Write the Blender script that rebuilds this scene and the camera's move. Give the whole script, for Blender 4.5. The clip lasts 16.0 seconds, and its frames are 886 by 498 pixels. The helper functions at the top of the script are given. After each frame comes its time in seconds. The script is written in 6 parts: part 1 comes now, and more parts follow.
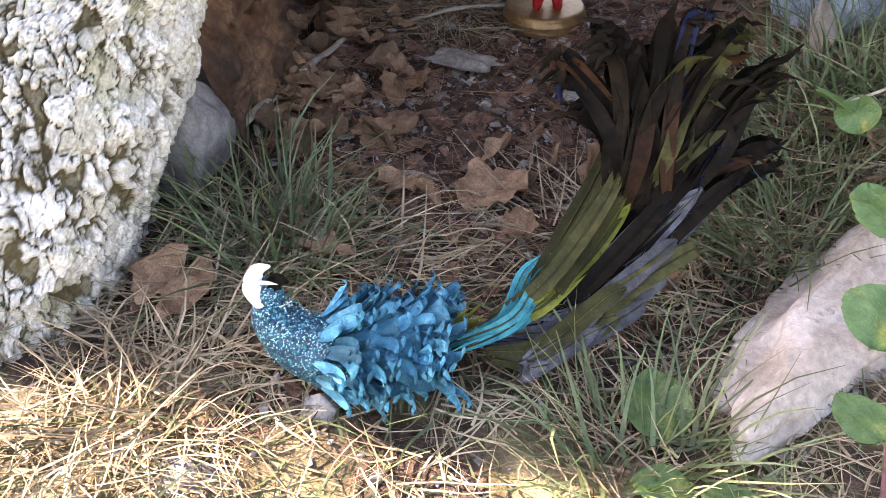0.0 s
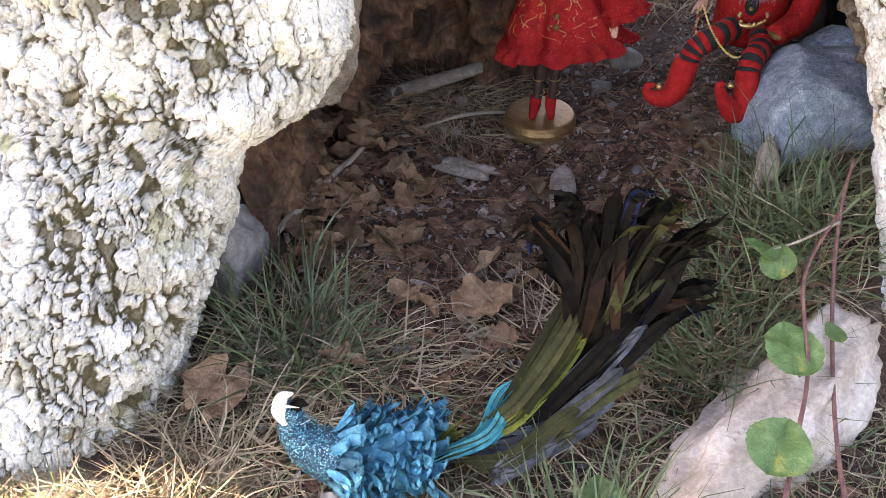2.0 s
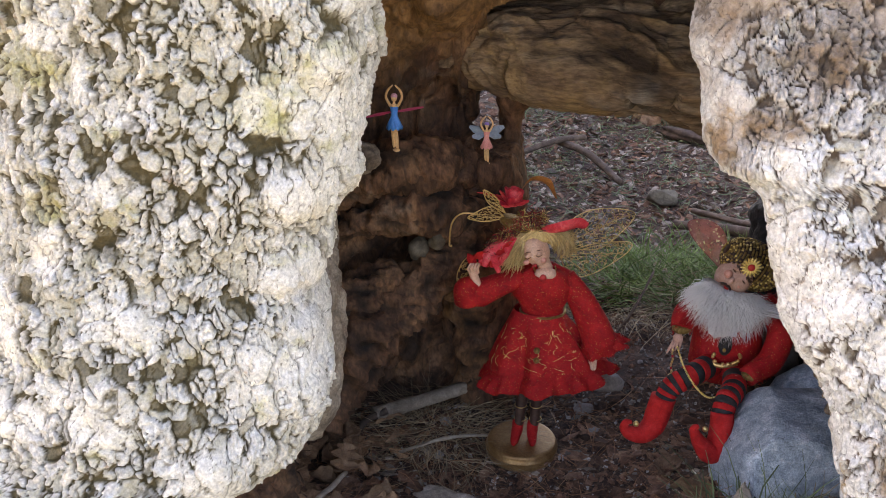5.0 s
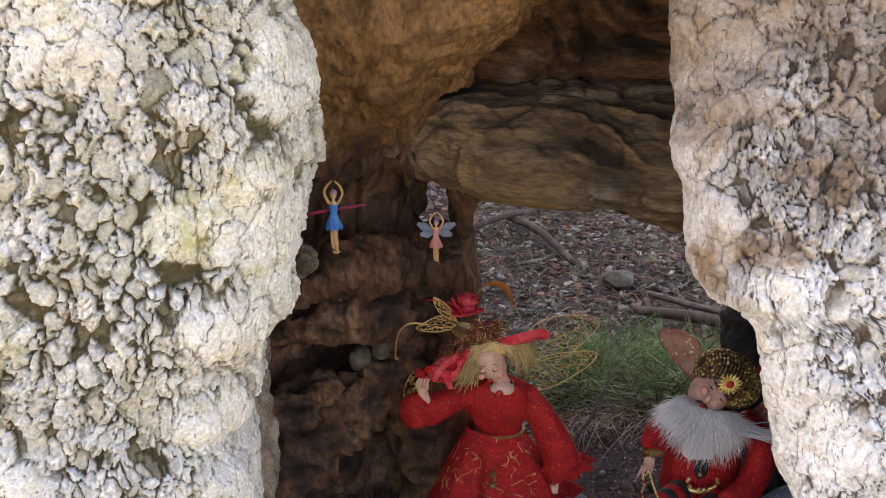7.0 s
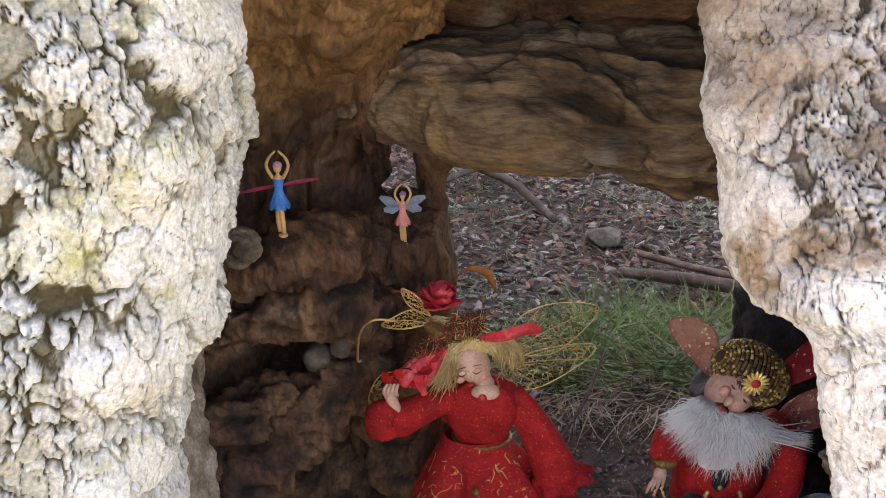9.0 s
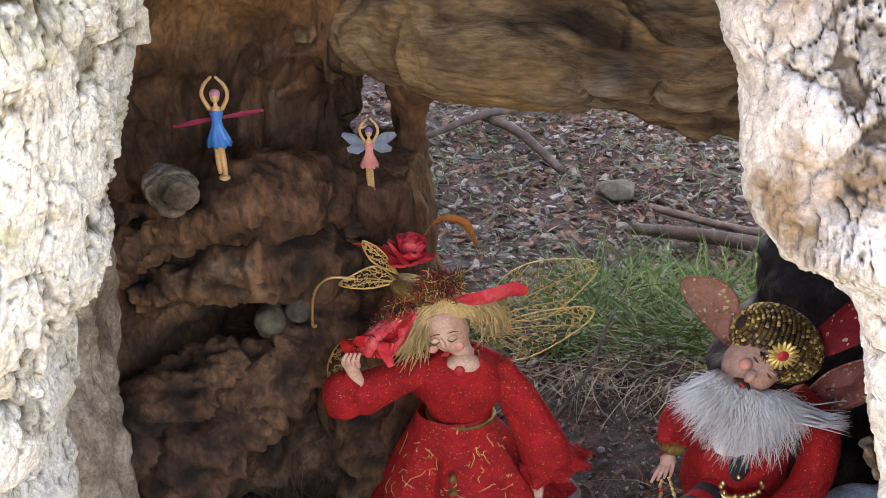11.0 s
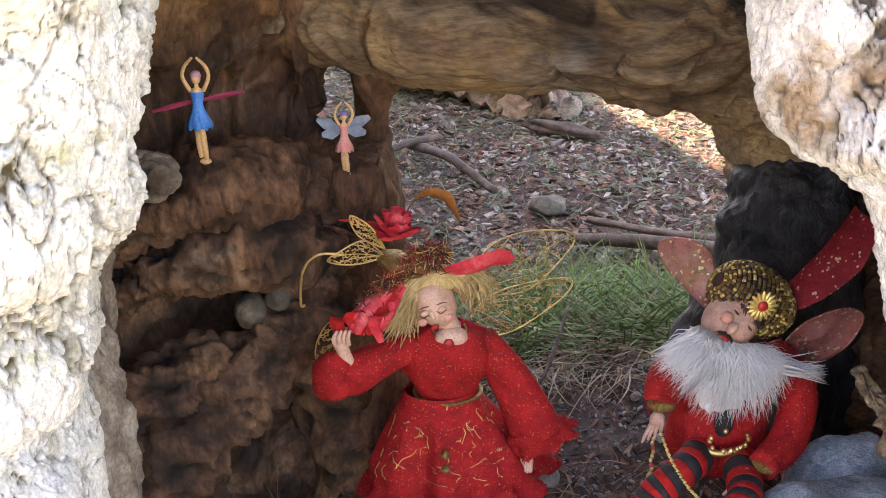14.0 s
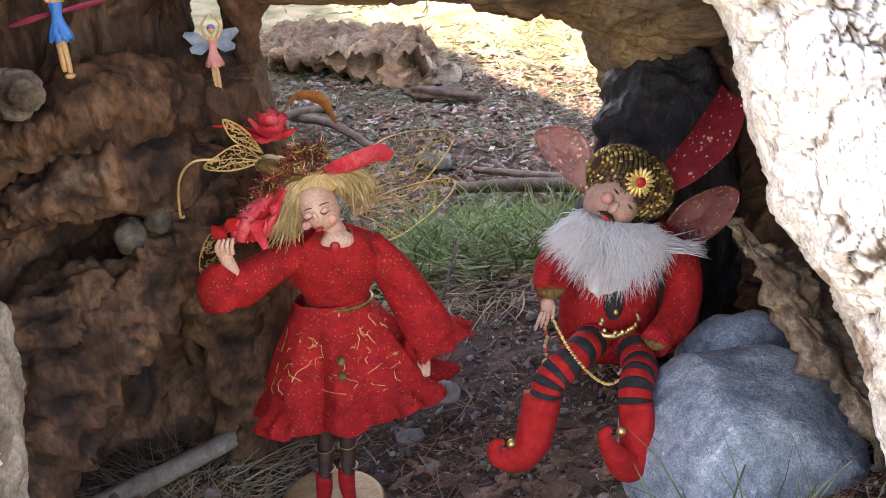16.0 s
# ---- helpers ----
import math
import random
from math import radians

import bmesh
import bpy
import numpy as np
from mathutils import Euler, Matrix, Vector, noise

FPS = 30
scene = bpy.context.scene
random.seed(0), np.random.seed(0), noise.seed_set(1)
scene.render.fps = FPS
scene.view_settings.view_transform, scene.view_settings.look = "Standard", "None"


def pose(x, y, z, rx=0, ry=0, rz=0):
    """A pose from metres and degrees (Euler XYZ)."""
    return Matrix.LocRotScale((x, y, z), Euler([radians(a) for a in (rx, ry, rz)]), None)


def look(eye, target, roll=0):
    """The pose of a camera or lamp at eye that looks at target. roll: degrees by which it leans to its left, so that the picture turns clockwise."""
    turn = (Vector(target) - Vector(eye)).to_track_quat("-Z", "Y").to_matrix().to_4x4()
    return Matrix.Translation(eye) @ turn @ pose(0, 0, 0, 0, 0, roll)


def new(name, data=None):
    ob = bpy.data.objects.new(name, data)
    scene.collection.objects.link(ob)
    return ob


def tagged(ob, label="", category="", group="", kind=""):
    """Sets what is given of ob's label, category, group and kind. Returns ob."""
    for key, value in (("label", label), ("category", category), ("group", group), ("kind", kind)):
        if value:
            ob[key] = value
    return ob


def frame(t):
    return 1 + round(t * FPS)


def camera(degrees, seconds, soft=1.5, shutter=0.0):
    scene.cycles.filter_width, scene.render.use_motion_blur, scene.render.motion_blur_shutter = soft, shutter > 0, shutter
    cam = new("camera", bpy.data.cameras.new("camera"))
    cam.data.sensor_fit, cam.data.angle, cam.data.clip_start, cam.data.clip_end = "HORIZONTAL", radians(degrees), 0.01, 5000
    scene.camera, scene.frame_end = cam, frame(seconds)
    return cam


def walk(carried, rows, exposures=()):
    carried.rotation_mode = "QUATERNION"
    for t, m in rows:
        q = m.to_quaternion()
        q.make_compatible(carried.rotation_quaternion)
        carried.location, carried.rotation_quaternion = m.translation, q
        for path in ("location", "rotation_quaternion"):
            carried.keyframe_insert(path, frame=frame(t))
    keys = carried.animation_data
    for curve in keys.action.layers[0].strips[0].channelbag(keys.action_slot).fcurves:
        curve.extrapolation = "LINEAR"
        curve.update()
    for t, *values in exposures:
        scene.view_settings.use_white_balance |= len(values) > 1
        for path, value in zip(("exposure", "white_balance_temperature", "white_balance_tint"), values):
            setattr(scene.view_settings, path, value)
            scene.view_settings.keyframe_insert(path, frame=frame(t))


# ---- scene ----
cam = camera(42.9, 16.0, soft=0.85)
METRES, EYE, TILT, LEAN, TURN = 1.45, 0.66, -36.0, 0.0, 0.0
ROWS = [
    (0.0, 0.0, 0.0, 0.0, 0.0, 0.0, -0.0),
    (0.5, 0.0109, -0.0448, 0.0271, 0.59, -0.47, -0.11),
    (1.0, 0.0183, -0.0918, 0.0514, 1.42, -2.25, -0.72),
    (1.5, 0.0294, -0.1345, 0.0803, 2.46, -2.36, -0.88),
    (2.0, 0.0364, -0.1586, 0.1168, 2.04, -1.55, -0.54),
    (2.5, 0.0416, -0.1659, 0.144, 1.56, 1.45, -1.09),
    (3.0, 0.0489, -0.1664, 0.1667, 1.71, 3.69, -1.48),
    (3.5, 0.0541, -0.175, 0.1843, 2.17, 6.12, -1.6),
    (4.0, 0.0605, -0.185, 0.198, 2.53, 8.24, -1.6),
    (6.5, 0.0593, -0.1344, 0.26, 0.57, 11.82, -1.91),
    (7.0, 0.0487, -0.0865, 0.2954, -0.72, 12.63, -0.99),
    (7.5, 0.0417, -0.0387, 0.3182, -1.74, 11.41, -0.06),
    (8.0, 0.0348, -0.0025, 0.3338, -2.8, 11.05, 1.11),
    (10.5, 0.0832, 0.1811, 0.3851, -0.86, 6.63, -0.19),
    (11.0, 0.088, 0.2051, 0.3775, -1.01, 7.39, 0.23),
    (11.5, 0.0882, 0.2234, 0.3753, -0.29, 10.0, -1.03),
    (12.0, 0.0902, 0.2513, 0.3683, 0.25, 10.74, -2.14),
    (12.5, 0.0869, 0.2548, 0.3644, -1.89, 11.01, 0.05),
    (13.0, 0.0658, 0.239, 0.3512, -2.45, 10.52, 1.42),
    (13.5, 0.0438, 0.2259, 0.3324, -3.99, 10.62, 2.67),
    (14.0, 0.0246, 0.2098, 0.3163, -5.99, 10.7, 4.02),
    (14.5, 0.0185, 0.1989, 0.2887, -6.35, 10.67, 7.15),
    (15.0, 0.0268, 0.2091, 0.2641, -7.98, 10.47, 8.89),
    (15.5, 0.0344, 0.216, 0.2492, -10.16, 10.66, 10.17),
    (16.0, 0.0288, 0.2275, 0.2373, -10.17, 11.18, 9.45),
]
EXPO = [(0.0, 2.75, 8100), (1.0, 2.7, 8100), (1.5, 2.65, 8200), (2.0, 2.68, 8300), (2.5, 2.5, 8400), (4.0, 2.3, 8300), (7.0, 2.15, 8300), (11.0, 2.82, 8200), (13.0, 2.9, 8200), (14.5, 3.0, 8100), (16.0, 3.05, 8200)]
walk(cam, [(t, pose(0, 0, EYE, TILT, LEAN, TURN) @ pose(METRES * x, METRES * y, METRES * z, 90 + pitch, roll, yaw)) for t, x, y, z, yaw, pitch, roll in ROWS],
     [(t, s, k, 29) for t, s, k in EXPO])

# ---- light ----
SUN_TO = Vector((-0.775, 0.30, 0.56)).normalized()
world = bpy.data.worlds.new("sky")
scene.world = world
world.use_nodes = True
wn = world.node_tree
wn.nodes.clear()
sky = wn.nodes.new("ShaderNodeTexSky")
sky.sky_type, sky.sun_disc = "NISHITA", False
sky.sun_elevation, sky.sun_rotation = math.asin(SUN_TO.z), math.atan2(SUN_TO.x, SUN_TO.y)
bg = wn.nodes.new("ShaderNodeBackground")
bg.inputs["Strength"].default_value = 0.15
wo = wn.nodes.new("ShaderNodeOutputWorld")
wn.links.new(sky.outputs[0], bg.inputs[0])
wn.links.new(bg.outputs[0], wo.inputs[0])
sun_data = bpy.data.lights.new("sun", "SUN")
sun_data.energy, sun_data.angle, sun_data.color = 5.0, radians(0.6), (1.0, 0.94, 0.84)
sun = new("sun", sun_data)
sun.matrix_world = look(SUN_TO * 20, (0, 0, 0))


# ---- materials ----
def material(name, ramp, scale=20.0, rough=0.8, bump=0.3, bump_scale=150.0, metal=0.0, stretch=(1, 1, 1), over=None,
             relief=None, island=0.0, detail=6.0, warp=0.6, sheen=0.0, alpha=None, trans=0.0, sparkle=None, rand=0.0, spec=0.4, fine=(0.72, 1.18), cells=None, zone=None, tint=None, low=(0.05, 0.55)):
    """A noise-coloured surface. over: (colour, scale, low, high) patches; relief: colour mixed in where the surface is
    low, crack tone and crevice shade in one;
    island: how far separate pieces differ; sparkle: (colour, scale, share) bright metallic specks."""
    m = bpy.data.materials.new(name)
    m.use_nodes = True
    nt = m.node_tree
    nd, ln = nt.nodes, nt.links
    bs = nd["Principled BSDF"]

    def mix(fac, a, b, mode="MIX"):
        n = nd.new("ShaderNodeMix")
        n.data_type, n.blend_type = "RGBA", mode
        for sock, v in ((n.inputs[0], fac), (n.inputs[6], a), (n.inputs[7], b)):
            if isinstance(v, bpy.types.NodeSocket):
                ln.new(v, sock)
            elif isinstance(v, (int, float)):
                sock.default_value = v
            else:
                sock.default_value = (*v, 1)
        return n.outputs[2]

    def ramped(value, stops):
        n = nd.new("ShaderNodeValToRGB")
        while len(n.color_ramp.elements) < len(stops):
            n.color_ramp.elements.new(0.5)
        for e, (p, c) in zip(n.color_ramp.elements, stops):
            e.position, e.color = p, (*c, 1)
        ln.new(value, n.inputs[0])
        return n.outputs[0]

    def noise_tex(sc, det=detail, dist=0.0, vec=None):
        n = nd.new("ShaderNodeTexNoise")
        n.inputs["Scale"].default_value, n.inputs["Detail"].default_value = sc, det
        n.inputs["Distortion"].default_value = dist
        n.inputs["Roughness"].default_value = 0.62
        ln.new(vec or coord, n.inputs["Vector"])
        return n.outputs[0]

    tc = nd.new("ShaderNodeTexCoord")
    mp = nd.new("ShaderNodeMapping")
    mp.inputs["Scale"].default_value = stretch
    ln.new(tc.outputs["Object"], mp.inputs[0])
    coord = mp.outputs[0]
    col = ramped(noise_tex(scale, dist=warp), ramp)
    grey = ((0.0, (0, 0, 0)), (1.0, (1, 1, 1)))
    for colour, sc, lo, hi in (over or ()):
        f = ramped(noise_tex(sc, 5, 0.3, tc.outputs["Object"]), ((lo, (0, 0, 0)), (hi, (1, 1, 1))))
        col = mix(f, col, colour)
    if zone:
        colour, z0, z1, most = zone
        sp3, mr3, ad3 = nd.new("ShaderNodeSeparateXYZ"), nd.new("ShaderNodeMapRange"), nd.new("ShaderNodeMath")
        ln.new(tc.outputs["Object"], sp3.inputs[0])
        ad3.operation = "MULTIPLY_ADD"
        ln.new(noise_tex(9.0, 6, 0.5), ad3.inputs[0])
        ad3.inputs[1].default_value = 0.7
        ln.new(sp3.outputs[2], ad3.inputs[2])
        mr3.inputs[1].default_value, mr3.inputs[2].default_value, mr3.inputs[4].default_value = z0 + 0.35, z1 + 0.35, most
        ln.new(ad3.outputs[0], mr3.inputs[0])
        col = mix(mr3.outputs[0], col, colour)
    if tint:
        ta = nd.new("ShaderNodeAttribute")
        ta.attribute_name = "tint"
        col = mix(1.0, col, ramped(ta.outputs["Fac"], tint), "MULTIPLY")
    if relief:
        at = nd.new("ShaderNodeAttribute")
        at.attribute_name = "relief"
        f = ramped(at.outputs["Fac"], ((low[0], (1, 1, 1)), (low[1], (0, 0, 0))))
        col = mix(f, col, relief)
    if island:
        ge = nd.new("ShaderNodeNewGeometry")
        v = ramped(ge.outputs["Random Per Island"], ((0.0, (1 - island,) * 3), (1.0, (1 + island * 0.8,) * 3)))
        col = mix(1.0, col, v, "MULTIPLY")
    if rand:
        oi = nd.new("ShaderNodeObjectInfo")
        v = ramped(oi.outputs["Random"], ((0.0, (1 - rand,) * 3), (1.0, (1 + rand * 0.6,) * 3)))
        col = mix(1.0, col, v, "MULTIPLY")
    grain = ramped(noise_tex(scale * 9, 4), ((0.3, (fine[0],) * 3), (0.7, (fine[1],) * 3)))
    col = mix(0.9, col, grain, "MULTIPLY")
    if cells:
        vc = nd.new("ShaderNodeTexVoronoi")
        vc.inputs["Scale"].default_value = cells[0]
        ln.new(coord, vc.inputs["Vector"])
        sc2 = nd.new("ShaderNodeSeparateColor")
        ln.new(vc.outputs["Color"], sc2.inputs[0])
        col = mix(1.0, col, ramped(sc2.outputs[0], ((0.0, (1 - cells[1],) * 3), (1.0, (1 + cells[1] * 0.7,) * 3))), "MULTIPLY")
    bs.inputs["Metallic"].default_value = metal
    bs.inputs["Specular IOR Level"].default_value = spec
    if sparkle:
        colour, sc, share = sparkle
        vo = nd.new("ShaderNodeTexVoronoi")
        vo.inputs["Scale"].default_value = sc
        ln.new(tc.outputs["Object"], vo.inputs["Vector"])
        sp = nd.new("ShaderNodeSeparateColor")
        ln.new(vo.outputs["Color"], sp.inputs[0])
        f = ramped(sp.outputs[0], ((1 - share - 0.02, (0, 0, 0)), (1 - share, (1, 1, 1))))
        col = mix(f, col, colour)
        ln.new(f, bs.inputs["Metallic"])
    ln.new(col, bs.inputs["Base Color"])
    rr = nd.new("ShaderNodeMapRange")
    rr.inputs[3].default_value, rr.inputs[4].default_value = max(rough - 0.12, 0.03), min(rough + 0.12, 1)
    ln.new(noise_tex(scale * 3, 3), rr.inputs[0])
    ln.new(rr.outputs[0], bs.inputs["Roughness"])
    if bump:
        bp = nd.new("ShaderNodeBump")
        bp.inputs["Strength"].default_value, bp.inputs["Distance"].default_value = bump, 0.004
        ln.new(noise_tex(bump_scale, 6, warp), bp.inputs["Height"])
        ln.new(bp.outputs[0], bs.inputs["Normal"])
    if sheen:
        bs.inputs["Sheen Weight"].default_value = sheen
        bs.inputs["Sheen Roughness"].default_value = 0.4
    if trans:
        bs.inputs["Transmission Weight"].default_value = trans
    if alpha is not None:
        bs.inputs["Alpha"].default_value = alpha
    return m


def ramp3(a, b, c):
    return ((0.28, a), (0.5, b), (0.72, c))


FLAKES = ((0.0, (0.42, 0.40, 0.32)), (0.25, (0.74, 0.72, 0.62)), (0.5, (0.96, 0.95, 0.92)), (0.75, (1.08, 1.06, 1.0)), (1.0, (1.14, 1.13, 1.10)))
# relief: brown inner bark in the gaps, with crevice shade put into the colour
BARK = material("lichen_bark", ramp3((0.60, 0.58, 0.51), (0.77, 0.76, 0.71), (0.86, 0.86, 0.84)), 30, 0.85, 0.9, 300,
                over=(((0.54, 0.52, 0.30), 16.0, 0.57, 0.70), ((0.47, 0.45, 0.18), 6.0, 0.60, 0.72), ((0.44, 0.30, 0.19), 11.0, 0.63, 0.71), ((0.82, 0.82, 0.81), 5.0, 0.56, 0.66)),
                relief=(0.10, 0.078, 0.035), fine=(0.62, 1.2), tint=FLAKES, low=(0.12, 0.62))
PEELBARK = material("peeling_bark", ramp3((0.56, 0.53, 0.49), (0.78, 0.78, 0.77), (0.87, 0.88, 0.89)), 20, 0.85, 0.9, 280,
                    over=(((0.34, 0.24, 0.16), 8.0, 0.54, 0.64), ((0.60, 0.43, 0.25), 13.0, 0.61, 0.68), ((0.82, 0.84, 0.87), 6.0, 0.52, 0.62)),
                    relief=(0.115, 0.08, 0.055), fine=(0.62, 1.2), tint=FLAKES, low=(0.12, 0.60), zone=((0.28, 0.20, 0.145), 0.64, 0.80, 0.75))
RAMPWOOD = ramp3((0.038, 0.018, 0.011), (0.135, 0.066, 0.036), (0.29, 0.155, 0.08))
OVERWOOD = (((0.20, 0.15, 0.11), 9.0, 0.60, 0.72), ((0.28, 0.15, 0.065), 4.0, 0.54, 0.76), ((0.04, 0.024, 0.018), 6, 0.58, 0.74))
# relief takes low crevices to near-black: shade of the hollows painted into the wood
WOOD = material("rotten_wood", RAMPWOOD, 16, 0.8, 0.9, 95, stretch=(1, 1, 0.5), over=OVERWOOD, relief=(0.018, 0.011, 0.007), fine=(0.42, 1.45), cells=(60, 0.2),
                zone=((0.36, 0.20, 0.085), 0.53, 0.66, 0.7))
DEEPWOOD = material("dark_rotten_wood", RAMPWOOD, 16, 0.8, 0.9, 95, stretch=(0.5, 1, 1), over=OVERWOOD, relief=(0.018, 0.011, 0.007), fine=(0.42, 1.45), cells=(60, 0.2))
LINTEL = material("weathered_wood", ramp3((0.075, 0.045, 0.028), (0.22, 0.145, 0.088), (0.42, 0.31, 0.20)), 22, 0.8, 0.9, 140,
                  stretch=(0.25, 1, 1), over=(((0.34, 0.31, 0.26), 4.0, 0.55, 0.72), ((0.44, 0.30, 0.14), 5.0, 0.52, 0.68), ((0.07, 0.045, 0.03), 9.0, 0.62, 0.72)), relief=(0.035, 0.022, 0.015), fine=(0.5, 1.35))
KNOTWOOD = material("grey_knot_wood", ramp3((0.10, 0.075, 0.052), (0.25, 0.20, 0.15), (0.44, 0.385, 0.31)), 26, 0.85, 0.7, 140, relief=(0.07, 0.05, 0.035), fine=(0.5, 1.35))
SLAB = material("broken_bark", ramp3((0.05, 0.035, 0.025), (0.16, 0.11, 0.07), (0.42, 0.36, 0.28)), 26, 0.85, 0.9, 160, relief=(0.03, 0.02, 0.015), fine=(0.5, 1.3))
CHAR = material("charred_wood", ramp3((0.010, 0.010, 0.011), (0.028, 0.027, 0.028), (0.08, 0.077, 0.08)), 40, 0.5, 0.9, 200, stretch=(1, 1, 0.4), fine=(0.4, 1.5))
SOIL = material("soil", ramp3((0.032, 0.018, 0.013), (0.075, 0.043, 0.031), (0.15, 0.097, 0.069)), 60, 0.95, 1.0, 260,
                over=(((0.20, 0.15, 0.11), 12, 0.56, 0.75),), fine=(0.45, 1.5), cells=(160, 0.4))
CHIP = material("wood_chip", ramp3((0.085, 0.042, 0.027), (0.18, 0.095, 0.06), (0.32, 0.195, 0.13)), 60, 0.9, 0.7, 300, island=0.7, fine=(0.55, 1.3))
GREYCHIP = material("grey_chip", ramp3((0.15, 0.12, 0.095), (0.27, 0.225, 0.185), (0.44, 0.38, 0.32)), 60, 0.9, 0.7, 300, island=0.65, fine=(0.55, 1.3))
GRIT = material("grit", ramp3((0.16, 0.15, 0.14), (0.28, 0.265, 0.25), (0.45, 0.43, 0.41)), 60, 0.85, 0.4, 300, island=0.5)
GRASS = material("green_grass", ramp3((0.06, 0.09, 0.035), (0.105, 0.145, 0.062), (0.19, 0.22, 0.11)), 12, 0.55, 0, island=0.5)
FRESHGRASS = material("fresh_grass", ramp3((0.06, 0.11, 0.022), (0.12, 0.21, 0.045), (0.22, 0.30, 0.09)), 12, 0.55, 0, island=0.45)
STRAW = material("dry_grass", ramp3((0.20, 0.145, 0.085), (0.34, 0.265, 0.165), (0.50, 0.41, 0.275)), 12, 0.65, 0, island=0.4)
NEEDLE = material("pine_needle", ramp3((0.16, 0.07, 0.035), (0.30, 0.15, 0.075), (0.46, 0.30, 0.17)), 12, 0.65, 0, island=0.45)
DRYLEAF = material("dry_leaf", ramp3((0.15, 0.08, 0.042), (0.30, 0.17, 0.095), (0.43, 0.28, 0.17)), 50, 0.75, 0.7, 220, rand=0.5, fine=(0.6, 1.25))
STONE = material("grey_stone", ramp3((0.16, 0.15, 0.14), (0.28, 0.265, 0.25), (0.44, 0.425, 0.40)), 30, 0.85, 0.5, 200, rand=0.35)
MUDSTONE = material("muddy_stone", ramp3((0.06, 0.05, 0.035), (0.12, 0.10, 0.07), (0.2, 0.175, 0.13)), 60, 0.85, 0.5, 200)
BRIGHTGOLD = material("bright_gold", ramp3((0.72, 0.52, 0.14), (0.85, 0.66, 0.24), (0.92, 0.78, 0.40)), 100, 0.3, 0.1, 300, metal=0.55)
BLUESTONE = material("blue_granite", ramp3((0.16, 0.21, 0.25), (0.31, 0.38, 0.43), (0.54, 0.60, 0.64)), 60, 0.8, 0.8, 220, fine=(0.6, 1.4), cells=(420, 0.15),
                     over=(((0.50, 0.53, 0.55), 40, 0.6, 0.7), ((0.12, 0.14, 0.17), 6, 0.6, 0.75)))
LIMESTONE = material("pale_stone", ramp3((0.30, 0.245, 0.20), (0.48, 0.41, 0.35), (0.64, 0.58, 0.52)), 18, 0.85, 0.6, 160,
                     over=(((0.36, 0.30, 0.18), 9, 0.58, 0.7), ((0.20, 0.15, 0.13), 25, 0.66, 0.74)))
STICK = material("bare_stick", ramp3((0.20, 0.155, 0.115), (0.34, 0.28, 0.215), (0.48, 0.42, 0.34)), 40, 0.8, 0.5, 200, rand=0.3)
DARKTWIG = material("dark_twig", ramp3((0.06, 0.04, 0.03), (0.11, 0.075, 0.055), (0.19, 0.14, 0.105)), 40, 0.85, 0.5, 200, rand=0.3)
LEAF = material("bramble_leaf", ramp3((0.055, 0.115, 0.03), (0.09, 0.17, 0.05), (0.16, 0.24, 0.08)), 60, 0.42, 0.5, 120,
                over=(((0.36, 0.32, 0.06), 28, 0.6, 0.72), ((0.22, 0.12, 0.05), 40, 0.68, 0.74)), rand=0.25)
CANE = material("bramble_cane", ramp3((0.10, 0.04, 0.045), (0.17, 0.075, 0.07), (0.26, 0.14, 0.10)), 60, 0.5, 0.3)
VELVET = material("red_velvet", ramp3((0.24, 0.003, 0.005), (0.41, 0.006, 0.008), (0.56, 0.016, 0.015)), 60, 0.75, 0.5, 500, fine=(0.6, 1.3),
                  sparkle=((0.80, 0.42, 0.14), 1100, 0.006))
PLAINRED = material("red_felt", ramp3((0.36, 0.006, 0.006), (0.50, 0.012, 0.010), (0.62, 0.03, 0.025)), 80, 0.85, 0.4, 600, fine=(0.7, 1.2))
PINKRED = material("coral_petal", ramp3((0.55, 0.015, 0.03), (0.72, 0.05, 0.07), (0.85, 0.20, 0.20)), 60, 0.55, 0.3, 300)
DARKRED = material("dark_red_cloth", ramp3((0.17, 0.007, 0.013), (0.27, 0.012, 0.022), (0.36, 0.03, 0.04)), 60, 0.7, 0.4, 400, fine=(0.7, 1.2),
                   sparkle=((0.85, 0.75, 0.6), 420, 0.03))
GAUZE = material("red_gauze", ramp3((0.35, 0.09, 0.08), (0.48, 0.15, 0.13), (0.60, 0.26, 0.23)), 60, 0.5, 0.3, 400, alpha=0.6,
                 sparkle=((0.9, 0.7, 0.45), 380, 0.05))
SKIN = material("painted_resin", ramp3((0.55, 0.31, 0.22), (0.66, 0.40, 0.29), (0.74, 0.50, 0.38)), 40, 0.5, 0.05, 200)
BLUSH = material("ruddy_resin", ramp3((0.42, 0.22, 0.16), (0.55, 0.32, 0.25), (0.64, 0.42, 0.34)), 60, 0.5, 0.1, 200)
EYELINE = material("dark_eyeline", ramp3((0.08, 0.03, 0.02), (0.12, 0.05, 0.03), (0.17, 0.07, 0.04)), 60, 0.6, 0)
BLUSHED = material("rosy_resin", ramp3((0.60, 0.25, 0.19), (0.68, 0.31, 0.24), (0.74, 0.38, 0.30)), 60, 0.5, 0)
LIPS = material("red_paint", ramp3((0.40, 0.02, 0.02), (0.5, 0.03, 0.03), (0.6, 0.05, 0.05)), 60, 0.4, 0)
BLONDE = material("blonde_fibre", ramp3((0.42, 0.28, 0.11), (0.62, 0.44, 0.19), (0.78, 0.61, 0.33)), 120, 0.5, 0.6, 300, stretch=(1, 1, 0.3), island=0.2)
